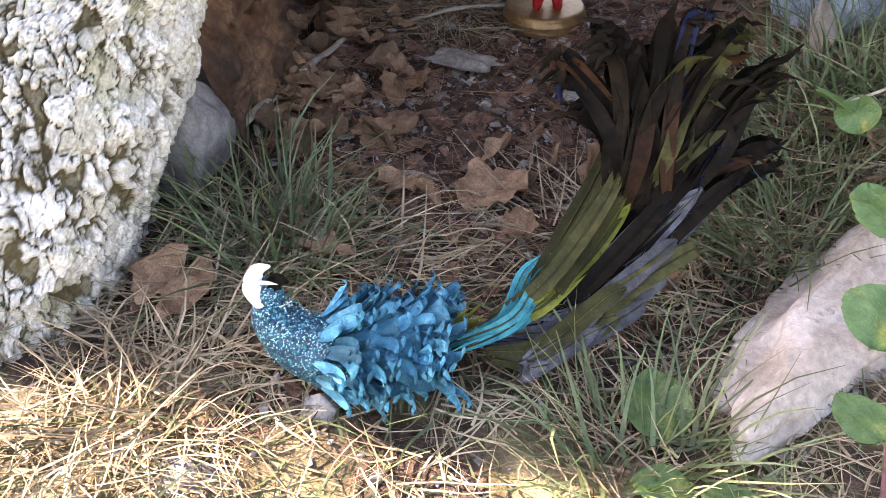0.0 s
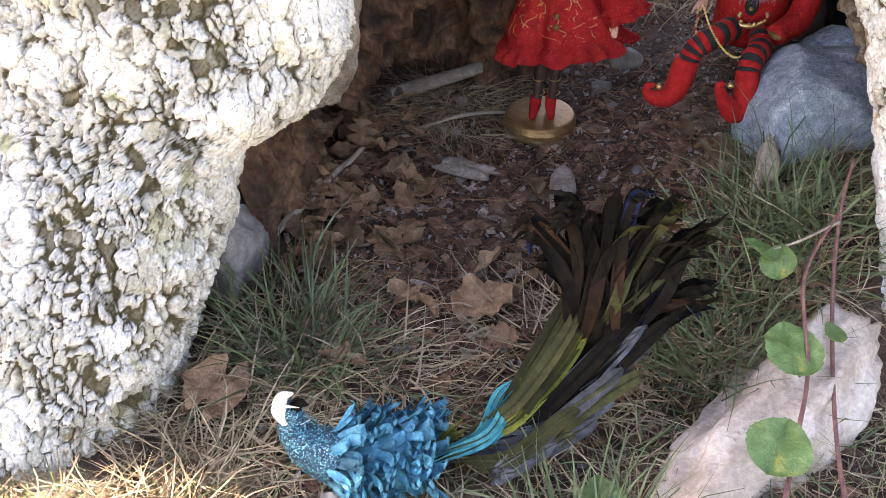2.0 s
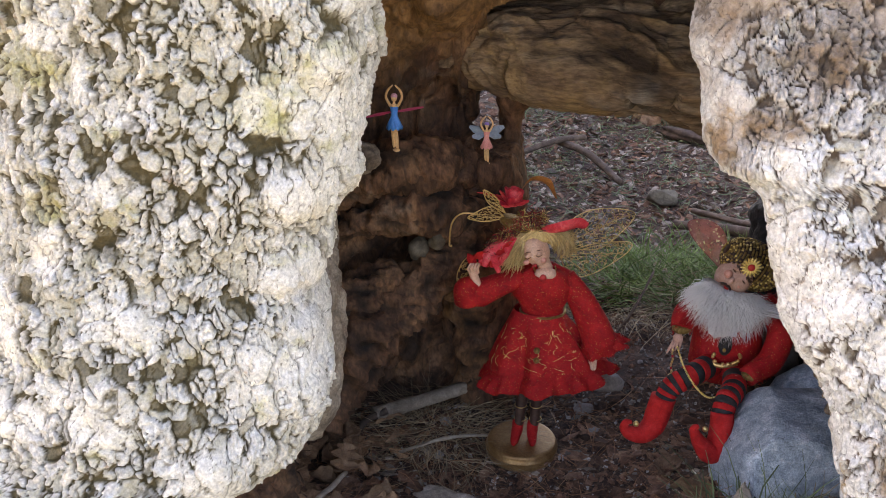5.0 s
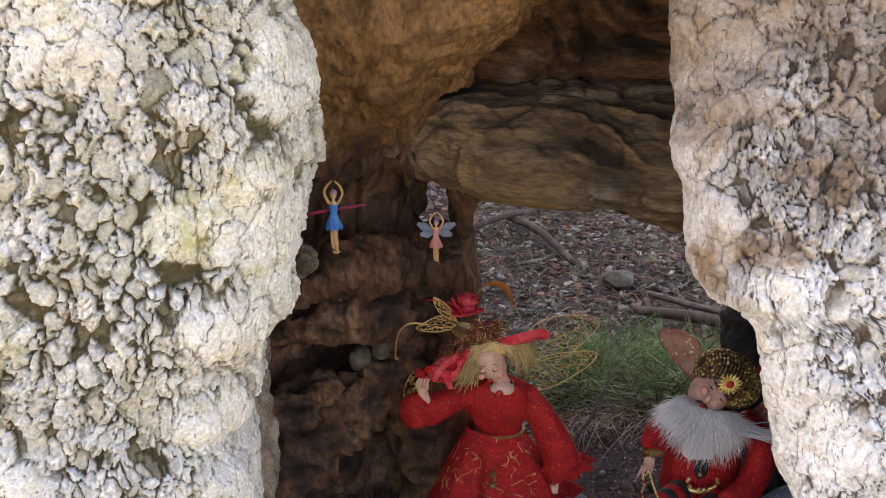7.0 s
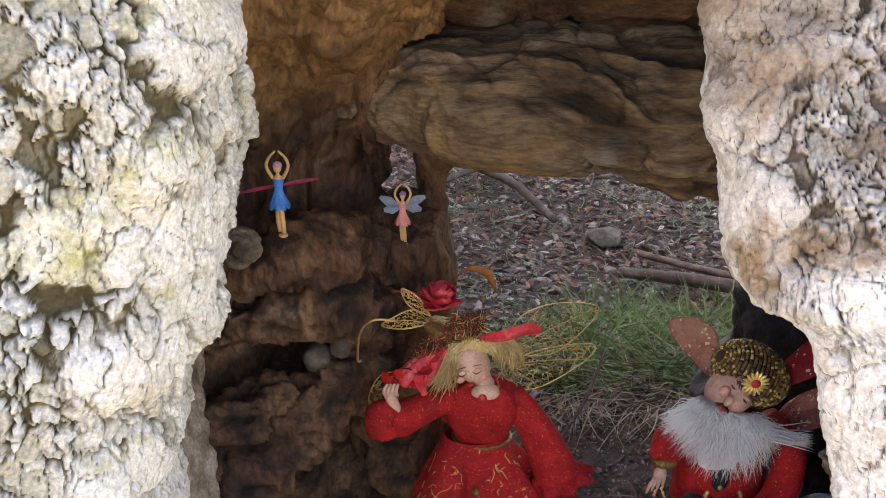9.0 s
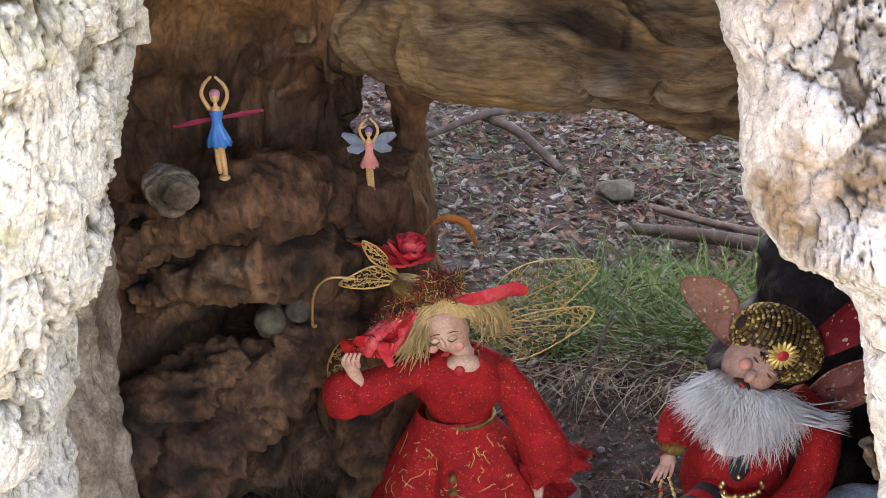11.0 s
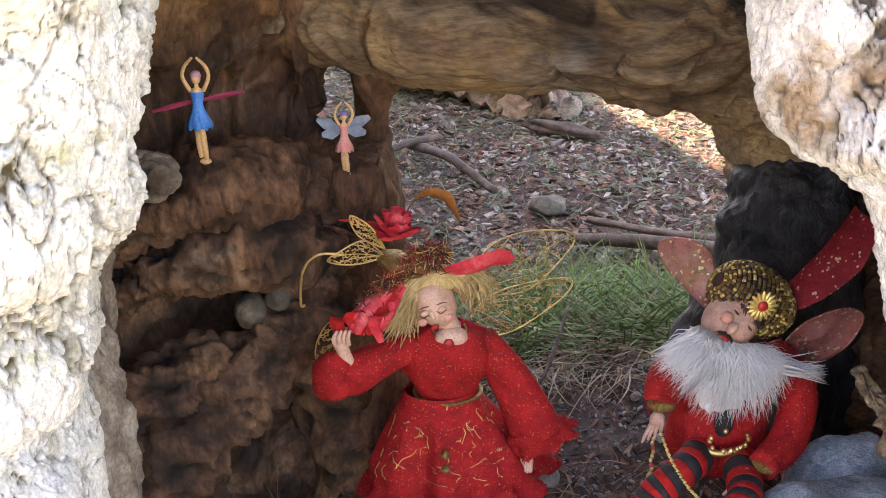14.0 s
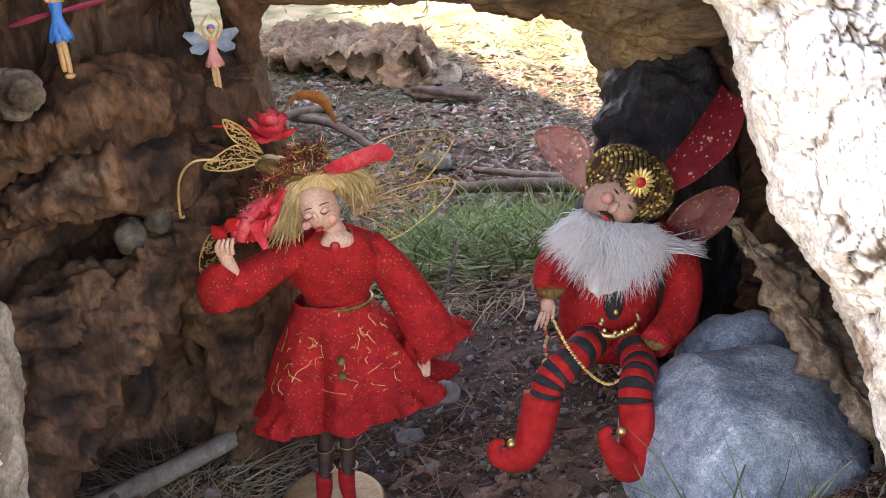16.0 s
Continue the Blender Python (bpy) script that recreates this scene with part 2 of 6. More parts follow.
BEARD = material("white_wool", ramp3((0.76, 0.77, 0.79), (0.87, 0.87, 0.88), (0.92, 0.92, 0.92)), 120, 0.9, 0.3, 300, stretch=(1, 1, 0.3), island=0.06, fine=(0.9, 1.03))
GOLD = material("gold_metal", ramp3((0.55, 0.38, 0.14), (0.72, 0.52, 0.22), (0.85, 0.66, 0.34)), 100, 0.32, 0.3, 300, metal=1.0)
OLDGOLD = material("antique_gold", ramp3((0.16, 0.10, 0.03), (0.30, 0.20, 0.07), (0.48, 0.34, 0.14)), 220, 0.4, 0.6, 500, metal=0.9)
BRASSLID = material("brass_lid", ramp3((0.26, 0.14, 0.055), (0.34, 0.19, 0.08), (0.44, 0.27, 0.12)), 30, 0.4, 0.05, 200, metal=0.6)
BOOT = material("brown_boot", ramp3((0.03, 0.015, 0.012), (0.06, 0.03, 0.022), (0.10, 0.05, 0.04)), 60, 0.5, 0.3, 300)
BLACK = material("black_cloth", ramp3((0.010, 0.010, 0.011), (0.02, 0.02, 0.021), (0.04, 0.04, 0.042)), 80, 0.8, 0.3, 400)
FLESHTOY = material("toy_skin", ramp3((0.62, 0.36, 0.16), (0.72, 0.45, 0.22), (0.78, 0.52, 0.28)), 40, 0.4, 0.02)
TOYBLUE = material("toy_blue", ramp3((0.02, 0.17, 0.58), (0.03, 0.24, 0.72), (0.06, 0.33, 0.80)), 60, 0.4, 0.05)
TOYPINK = material("toy_pink", ramp3((0.70, 0.24, 0.22), (0.80, 0.33, 0.30), (0.85, 0.43, 0.40)), 60, 0.4, 0.05, spec=0.12)
TOYHAIR = material("toy_hair_pink", ramp3((0.55, 0.24, 0.36), (0.63, 0.32, 0.45), (0.70, 0.42, 0.52)), 60, 0.4, 0.05)
TOYVIOLET = material("toy_hair_violet", ramp3((0.22, 0.13, 0.42), (0.29, 0.18, 0.52), (0.36, 0.25, 0.58)), 60, 0.4, 0.05)
TOYCRIMSON = material("toy_wing_crimson", ramp3((0.26, 0.02, 0.07), (0.35, 0.035, 0.10), (0.45, 0.07, 0.15)), 60, 0.4, 0.05)
TOYWING = material("toy_wing_clear", ramp3((0.20, 0.27, 0.38), (0.28, 0.37, 0.50), (0.38, 0.48, 0.60)), 60, 0.25, 0.1, 200, alpha=0.85)
TEAL = material("teal_feather", ramp3((0.010, 0.11, 0.18), (0.035, 0.25, 0.36), (0.11, 0.43, 0.55)), 60, 0.45, 0.4, 500, island=0.55)
GLITTER = material("blue_sequins", ramp3((0.004, 0.02, 0.04), (0.01, 0.07, 0.12), (0.02, 0.16, 0.22)), 150, 0.3, 0.6, 500, metal=0.5,
                   sparkle=((0.25, 0.60, 0.70), 800, 0.16))
OLIVE = material("olive_feather", ramp3((0.025, 0.026, 0.010), (0.05, 0.050, 0.018), (0.085, 0.08, 0.03)), 60, 0.6, 0.4, 500, island=0.35, spec=0.12)
SLATE = material("slate_feather", ramp3((0.05, 0.051, 0.055), (0.10, 0.102, 0.112), (0.17, 0.173, 0.188)), 60, 0.55, 0.4, 500, island=0.5, spec=0.12)
INK = material("black_feather", ramp3((0.004, 0.0035, 0.003), (0.011, 0.0085, 0.006), (0.022, 0.016, 0.010)), 60, 0.8, 0.4, 500, island=0.35, spec=0.08)
NAVY = material("navy_feather", ramp3((0.006, 0.009, 0.03), (0.011, 0.018, 0.06), (0.02, 0.035, 0.11)), 60, 0.45, 0.4, 500, island=0.3, spec=0.12)
TURQ = material("turquoise_feather", ramp3((0.0, 0.16, 0.20), (0.01, 0.32, 0.36), (0.04, 0.45, 0.46)), 60, 0.4, 0.4, 500, metal=0.3, island=0.3)
LIME = material("lime_feather", ramp3((0.10, 0.11, 0.015), (0.17, 0.18, 0.03), (0.25, 0.25, 0.05)), 60, 0.6, 0.4, 500, island=0.3, spec=0.15)
RUSTDARK = material("dark_rust_feather", ramp3((0.015, 0.007, 0.004), (0.03, 0.013, 0.006), (0.055, 0.025, 0.012)), 60, 0.7, 0.4, 500, island=0.3, spec=0.15)
SEQUIN = material("pale_blue_sequin", ramp3((0.15, 0.40, 0.52), (0.30, 0.62, 0.72), (0.60, 0.82, 0.88)), 200, 0.2, 0, metal=0.7)
# white of the bird's head: a sun highlight put into the colour
HEADGLINT = material("painted_head_glint", ramp3((0.72, 0.75, 0.74), (0.80, 0.82, 0.81), (0.86, 0.87, 0.86)), 60, 0.4, 0.1)
RUST = material("rust_feather", ramp3((0.20, 0.07, 0.015), (0.32, 0.12, 0.03), (0.42, 0.19, 0.06)), 60, 0.6, 0.3, 500)


# ---- numeric noise ----
def hashed(ix, iy, iz, seed):
    h = (ix * 374761393 + iy * 668265263 + iz * 2147483647 + seed * 144665) & 0xFFFFFFFF
    h = ((h ^ (h >> 13)) * 1274126177) & 0xFFFFFFFF
    h = ((h ^ (h >> 15)) * 2246822519) & 0xFFFFFFFF
    return ((h ^ (h >> 16)) & 0xFFFFFF) / float(0xFFFFFF)


def vnoise(P, scale, seed=0):
    Q = np.asarray(P, float) * scale
    I = np.floor(Q).astype(np.int64)
    F = Q - I
    F = F * F * (3 - 2 * F)
    out = 0
    for dx in (0, 1):
        for dy in (0, 1):
            for dz in (0, 1):
                w = (F[..., 0] if dx else 1 - F[..., 0]) * (F[..., 1] if dy else 1 - F[..., 1]) * (F[..., 2] if dz else 1 - F[..., 2])
                out = out + w * hashed(I[..., 0] + dx, I[..., 1] + dy, I[..., 2] + dz, seed)
    return out * 2 - 1


def fbm(P, scale, octaves=4, seed=0, gain=0.5):
    out, a = 0, 1.0
    for o in range(octaves):
        out = out + a * vnoise(P, scale * 2 ** o, seed + 17 * o)
        a *= gain
    return out


def worley(P, scale, seed=0):
    Q = np.asarray(P, float) * scale
    I = np.floor(Q).astype(np.int64)
    f1 = np.full(Q.shape[:-1], 9.0)
    f2, cid, off = f1.copy(), np.zeros_like(f1), np.zeros_like(Q)
    for dx in (-1, 0, 1):
        for dy in (-1, 0, 1):
            for dz in (-1, 0, 1):
                c = I + np.array((dx, dy, dz))
                h = [hashed(c[..., 0], c[..., 1], c[..., 2], seed + k) for k in (0, 101, 202)]
                d = sum((c[..., k] + h[k] - Q[..., k]) ** 2 for k in range(3)) ** 0.5
                near = d < f1
                f2 = np.where(near, f1, np.minimum(f2, d))
                cid = np.where(near, hashed(c[..., 0], c[..., 1], c[..., 2], seed + 303), cid)
                off = np.where(near[..., None], Q - c - np.stack(h, -1), off)
                f1 = np.where(near, d, f1)
    return f1, f2, cid, off


def sstep(a, b, x):
    t = np.clip((x - a) / (b - a), 0, 1)
    return t * t * (3 - 2 * t)


# ---- mesh helpers ----
class Build:
    """Collects rounded pieces into one mesh, with a material slot for each material used."""

    def __init__(self):
        self.v, self.f, self.m, self.mats, self.n = [], [], [], [], 0

    def slot(self, mat):
        if mat not in self.mats:
            self.mats.append(mat)
        return self.mats.index(mat)

    def add(self, V, F, mat):
        V = np.asarray(V, float).reshape(-1, 3)
        F = np.asarray(F, int)
        self.v.append(V)
        self.f.append(F + self.n)
        self.m.append(np.full(len(F), self.slot(mat), int))
        self.n += len(V)

    def grid(self, P, mat, wrap=False, thick=0.0):
        nu, nv = P.shape[:2]
        if thick:
            du, dv = np.gradient(P, axis=0), np.gradient(P, axis=1)
            nn = np.cross(du, dv)
            nn /= np.linalg.norm(nn, axis=-1, keepdims=True) + 1e-12
            ring = lambda A: np.concatenate([A[0, :], A[1:, -1], A[-1, -2::-1], A[-2:0:-1, 0]])
            self.grid(P + nn * thick / 2, mat)
            self.grid((P - nn * thick / 2)[:, ::-1], mat)
            a, b = ring(P + nn * thick / 2), ring(P - nn * thick / 2)
            self.grid(np.stack([a, b], 1), mat, wrap=True)
            return
        i = np.arange(nu if wrap else nu - 1)[:, None]
        j = np.arange(nv - 1)[None, :]
        i2 = (i + 1) % nu
        F = np.stack([i * nv + j, i2 * nv + j, i2 * nv + j + 1, i * nv + j + 1], -1).reshape(-1, 4)
        self.add(P.reshape(-1, 3), F, mat)

    def ball(self, c, r, mat, rot=(0, 0, 0), seg=16, bumps=0.0, seed=0):
        th = np.linspace(0, 2 * np.pi, seg, endpoint=False)[:, None]
        ph = np.linspace(0.001, np.pi - 0.001, max(seg // 2, 6))[None, :]
        P = np.stack([np.cos(th) * np.sin(ph), np.sin(th) * np.sin(ph), np.cos(ph) + 0 * th], -1)
        if bumps:
            P = P * (1 + bumps * fbm(P + seed * 3.1, 1.6, 3, seed))[..., None]
        R = np.array(Euler([radians(a) for a in rot]).to_matrix())
        self.grid((P * np.array(r)) @ R.T + np.array(c), mat, wrap=True)

    def tube(self, pts, rad, mat, seg=10, smooth=6, squash=1.0):
        pts = spline(pts, smooth)
        rad = np.interp(np.linspace(0, 1, len(pts)), np.linspace(0, 1, len(np.atleast_1d(rad))), np.atleast_1d(rad))
        T = np.gradient(pts, axis=0)
        T /= np.linalg.norm(T, axis=1, keepdims=True) + 1e-12
        up = np.array((0.13, 0.21, 0.97)) if abs(T[:, 2]).mean() < 0.8 else np.array((0.2, 0.97, 0.1))
        A = np.cross(T, up)
        A /= np.linalg.norm(A, axis=1, keepdims=True) + 1e-12
        B = np.cross(T, A)
        th = np.linspace(0, 2 * np.pi, seg, endpoint=False)
        ring = pts[None] + rad[None, :, None] * (np.cos(th)[:, None, None] * A[None] + squash * np.sin(th)[:, None, None] * B[None])
        ends = np.stack([np.repeat(pts[None, 0], seg, 0), np.repeat(pts[None, -1], seg, 0)], 1)
        self.grid(np.concatenate([ends[:, :1], ring, ends[:, 1:]], 1), mat, wrap=True)

    def lathe(self, c, profile, mat, seg=48, waves=0, depth=0.0, rx=1.0, ry=1.0, top_z=None, lean=(0, 0)):
        """profile: (radius, height) rows; waves and depth fold the lower rows like cloth."""
        th = np.linspace(0, 2 * np.pi, seg, endpoint=False)[:, None]
        r, z = np.array(profile, float).T
        s = np.linspace(0, 1, len(r))[None, :]
        fold = 1 + depth * s * (np.sin(waves * th) + 0.5 * np.sin(waves * 1.7 * th + 1.3) + 0.3 * np.sin(waves * 2 * th + 0.5))
        R = r[None, :] * fold
        P = np.stack([R * np.cos(th) * rx + lean[0] * s, R * np.sin(th) * ry + lean[1] * s, z[None, :] + 0 * th + depth * 0.05 * s * np.sin(waves * th + 1)], -1)
        self.grid(P + np.array(c), mat, wrap=True)

    def strip(self, pts, width, mat, side, cup=0.0, smooth=5, point=0.0):
        """A feather, petal or leaf: a strip along pts, width rows along it, side: its sideways direction."""
        pts = spline(pts, smooth)
        w = np.interp(np.linspace(0, 1, len(pts)), np.linspace(0, 1, len(width)), width)
        side = np.array(side, float)
        T = np.gradient(pts, axis=0)
        T /= np.linalg.norm(T, axis=1, keepdims=True) + 1e-12
        S = side[None] - (T @ side)[:, None] * T
        S /= np.linalg.norm(S, axis=1, keepdims=True) + 1e-12
        U = np.cross(S, T)
        rows = [pts + S * (w * k)[:, None] + U * (cup * w * (k * k - 0.3))[:, None] for k in (-1, -0.5, 0, 0.5, 1)]
        self.grid(np.stack(rows, 0), mat)

    def make(self, name, parent=None, label="", smooth=True, relief=None, tint=None):
        V = np.concatenate(self.v)
        me = bpy.data.meshes.new(name)
        me.vertices.add(len(V))
        me.vertices.foreach_set("co", V.ravel())
        counts = np.concatenate([np.full(len(f), f.shape[1]) for f in self.f])
        loops = np.concatenate([f.ravel() for f in self.f])
        me.loops.add(len(loops))
        me.loops.foreach_set("vertex_index", loops.astype(np.int32))
        me.polygons.add(len(counts))
        me.polygons.foreach_set("loop_start", np.concatenate([[0], np.cumsum(counts)[:-1]]).astype(np.int32))
        me.polygons.foreach_set("material_index", np.concatenate(self.m).astype(np.int32))
        me.polygons.foreach_set("use_smooth", np.full(len(counts), smooth))
        for m in self.mats:
            me.materials.append(m)
        if relief is not None:
            at = me.attributes.new("relief", "FLOAT", "POINT")
            at.data.foreach_set("value", np.asarray(relief, np.float32).ravel())
        if tint is not None:
            at = me.attributes.new("tint", "FLOAT", "POINT")
            at.data.foreach_set("value", np.asarray(tint, np.float32).ravel())
        me.update(calc_edges=True)
        me.validate()
        ob = new(name, me)
        if parent:
            ob.parent = parent
        if label:
            ob["label"] = label
        return ob


def spline(pts, k):
    pts = np.array(pts, float)
    if k < 2 or len(pts) < 3:
        n = max(k, 1) * (len(pts) - 1) + 1
        t = np.linspace(0, len(pts) - 1, n)
        return np.stack([np.interp(t, np.arange(len(pts)), pts[:, a]) for a in range(pts.shape[1])], 1)
    p = np.vstack([2 * pts[0] - pts[1], pts, 2 * pts[-1] - pts[-2]])
    out = []
    for i in range(1, len(p) - 2):
        for s in np.linspace(0, 1, k, endpoint=False):
            out.append(0.5 * (2 * p[i] + (p[i + 1] - p[i - 1]) * s + (2 * p[i - 1] - 5 * p[i] + 4 * p[i + 1] - p[i + 2]) * s ** 2
                              + (3 * p[i] - p[i - 1] - 3 * p[i + 1] + p[i + 2]) * s ** 3))
    return np.array(out + [pts[-1]])


def empty(name, at=(0, 0, 0)):
    ob = new(name)
    ob.location = at
    ob.empty_display_size = 0.05
    bpy.context.view_layer.update()
    return ob


def normals(P, wrap=True):
    du = (np.roll(P, -1, 0) - np.roll(P, 1, 0)) if wrap else np.gradient(P, axis=0)
    dv = np.gradient(P, axis=1)
    n = np.cross(du, dv)
    return n / (np.linalg.norm(n, axis=-1, keepdims=True) + 1e-12)


rng = np.random.default_rng(7)


# ---- ground ----
def ground_material():
    """Soil round the tree, passing into straw-coloured lawn away from it, with a ragged border."""
    m = SOIL.copy()
    m.name = "ground_cover"
    nd, ln = m.node_tree.nodes, m.node_tree.links
    bs = nd["Principled BSDF"]
    old = bs.inputs["Base Color"].links[0].from_socket
    tc, ns, ra = nd.new("ShaderNodeTexCoord"), nd.new("ShaderNodeTexNoise"), nd.new("ShaderNodeValToRGB")
    ns.inputs["Scale"].default_value, ns.inputs["Detail"].default_value = 9, 8
    ln.new(tc.outputs["Object"], ns.inputs["Vector"])
    for e, (p, c) in zip(ra.color_ramp.elements, ((0.35, (0.13, 0.135, 0.045)), (0.65, (0.42, 0.34, 0.19)))):
        e.position, e.color = p, (*c, 1)
    ln.new(ns.outputs[0], ra.inputs[0])
    ds, off = nd.new("ShaderNodeVectorMath"), nd.new("ShaderNodeVectorMath")
    ds.operation, off.operation = "LENGTH", "SUBTRACT"
    off.inputs[1].default_value = (0.1, 2.0, 0)
    ln.new(tc.outputs["Object"], off.inputs[0])
    ln.new(off.outputs[0], ds.inputs[0])
    ad, mr = nd.new("ShaderNodeMath"), nd.new("ShaderNodeMapRange")
    ad.operation = "ADD"
    ln.new(ds.outputs["Value"], ad.inputs[0])
    ln.new(ns.outputs[0], ad.inputs[1])
    mr.inputs[1].default_value, mr.inputs[2].default_value = 1.75, 2.05
    ln.new(ad.outputs[0], mr.inputs[0])
    mx = nd.new("ShaderNodeMix")
    mx.data_type = "RGBA"
    ln.new(mr.outputs[0], mx.inputs[0])
    ln.new(old, mx.inputs[6])
    ln.new(ra.outputs[0], mx.inputs[7])
    ln.new(mx.outputs[2], bs.inputs["Base Color"])
    return m


def height(x, y):
    P = np.stack([np.asarray(x, float), np.asarray(y, float), 0 * np.asarray(x, float)], -1)
    near = np.exp(-((P[..., 0] - 0.2) ** 2 + (P[..., 1] - 1.2) ** 2) / 4.0)
    return (np.interp(P[..., 1], (-5, 0.4, 0.9, 1.15, 1.45, 2.2, 3.2, 60), (-0.05, -0.02, -0.02, -0.022, 0.0, -0.015, -0.02, 0.3))
            + 0.13 * sstep(0.18, 0.5, P[..., 0]) * np.interp(P[..., 1], (0.85, 1.05, 1.25, 1.5, 1.85, 2.2), (0, 1, 1, 0.4, 0.4, 0)) * sstep(2.2, 1.2, P[..., 0])
            + 0.010 * fbm(P, 5, 3, 3) + near * 0.004 * fbm(P, 30, 3, 5))


def spread(lo, hi, step, far, grow=1.18):
    mid = list(np.arange(lo, hi, step))
    a, d = [], step
    while (a[-1] if a else hi) < far:
        d *= grow
        a.append((a[-1] if a else hi) + d)
    b, d = [], step
    while (b[-1] if b else lo) > -far:
        d *= grow
        b.append((b[-1] if b else lo) - d)
    return np.array(b[::-1] + mid + a)


gx, gy = spread(-0.6, 1.1, 0.009, 80), spread(0.35, 2.6, 0.009, 80)
GX, GY = np.meshgrid(gx, gy, indexing="ij")
b = Build()
b.grid(np.stack([GX, GY, height(GX, GY)], -1), ground_material())
ground = tagged(b.make("ground"), "dark brown soil with wood crumbs and thin grass", "ground", kind="structure")


# ---- the hollow tree ----
tree = tagged(empty("hollow_tree", (-0.3, 1.1, 0.0)), "hollow old tree trunk with crusty pale lichen bark", "tree")


def under(ob, parent):
    ob.parent = parent
    ob.matrix_parent_inverse = parent.matrix_world.inverted()
    return ob


def bark_column(name, zs, xl, xr, front, depth, nth, nz, z0, z1, seed, label="", mat=None, smoothness=0.0, burls=(), outer=0.0, edge=0.0, inner=1.0):
    """A pillar of bark: irregular flakes with deep gaps, and smooth swollen burls (x, z, radius, rise).
    outer: how much deeper its outer side rounds off; edge: how far its inner edge is worn smooth."""
    mat = mat or BARK
    nf = int(nth * 0.78)
    th = np.concatenate([np.linspace(np.pi, 2 * np.pi, nf, endpoint=False), np.linspace(0, np.pi, nth - nf, endpoint=False)])[:, None]
    z = np.linspace(z0, z1, nz)[None, :]
    L, R, Fy, D = (np.interp(z, zs, t) for t in (xl, xr, front, depth))
    c, s = np.cos(th), np.sin(th)
    side = sstep(0.5, -0.3, c) if outer else 0 * c
    e = 2 / (2.6 - 0.6 * side)
    D = D * (1 + outer * side)
    px = (L + R) / 2 + (R - L) / 2 * np.sign(c) * np.abs(c) ** e
    py = Fy + D / 2 + D / 2 * np.sign(s) * np.abs(s) ** e
    P = np.stack([px, py, z + 0 * th], -1)
    N = normals(P)
    bare = 0 * px
    rise = 0 * px
    for bx, bz, br, bh in burls:
        g = np.exp(-(((px - bx) ** 2 + (1.15 * (z - bz)) ** 2) / br ** 2) ** 1.6) * (s < 0.3)
        rise = rise + bh * g
        bare = np.maximum(bare, g)
    lump = 0.010 * fbm(P, 8, 3, seed) + 0.007 * fbm(P, 20, 2, seed + 5) + rise
    P = P + N * lump[..., None]
    patch = 0.85 * sstep(0.42, 0.70, fbm(P, 13, 3, seed + 77) + 0.5 * smoothness)
    bare = np.maximum(np.maximum(bare * 0.95, patch), edge * sstep(-0.80, -0.97, c * inner + 0.22 * fbm(P, 18, 2, seed + 61)))
    W = P + 0.008 * np.stack([fbm(P, 50, 3, seed + k) for k in (1, 2, 3)], -1)
    W = W * np.array((1, 1, 0.55))
    f1, f2, cid, off = worley(W, 68, seed)
    g1, g2, gid, off2 = worley(W, 190, seed + 9)
    k1, k2, kid, off3 = worley(W, 27, seed + 19)
    crack = sstep(0.0, 0.10, k2 - k1)
    gap = 0.07 + 0.20 * sstep(-0.4, 0.6, fbm(P, 26, 2, seed + 44))
    tilt = off @ np.array((0.5, -0.3, -0.8)) * (cid - 0.3)
    gone = sstep(0.08, 0.16, cid)
    plate = sstep(0.0, 0.8, (f2 - f1) / gap) * (0.12 + 0.88 * gone) * (0.3 + 0.7 * cid) * (0.7 + 0.3 * sstep(0, 0.12, g2 - g1))
    small = sstep(0.0, 0.16, g2 - g1) * (0.2 + 0.8 * gid)
    h = 0.004 * crack * (0.4 + kid) + (1 - bare) * (0.0095 * plate + 0.0026 * small * (0.3 + 0.7 * plate) + 0.008 * tilt * plate) + bare * (0.005 + 0.0016 * sstep(0.0, 0.05, f2 - f1) + 0.0012 * fbm(P, 70, 2, seed + 12))
    P = P + N * (h + 0.0011 * fbm(P, 220, 2, seed + 30))[..., None]
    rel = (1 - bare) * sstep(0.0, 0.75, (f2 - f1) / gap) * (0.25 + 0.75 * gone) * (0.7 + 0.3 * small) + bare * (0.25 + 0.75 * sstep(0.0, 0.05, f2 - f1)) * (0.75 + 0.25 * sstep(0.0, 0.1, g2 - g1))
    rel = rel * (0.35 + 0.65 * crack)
    tint = np.clip((1 - bare) * (0.15 + 0.8 * cid * (0.5 + 0.5 * gid)) + bare * (0.8 + 0.25 * fbm(P, 30, 2, seed + 3)), 0, 1)
    b = Build()
    b.grid(P, mat, wrap=True)
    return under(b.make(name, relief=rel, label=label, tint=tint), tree)


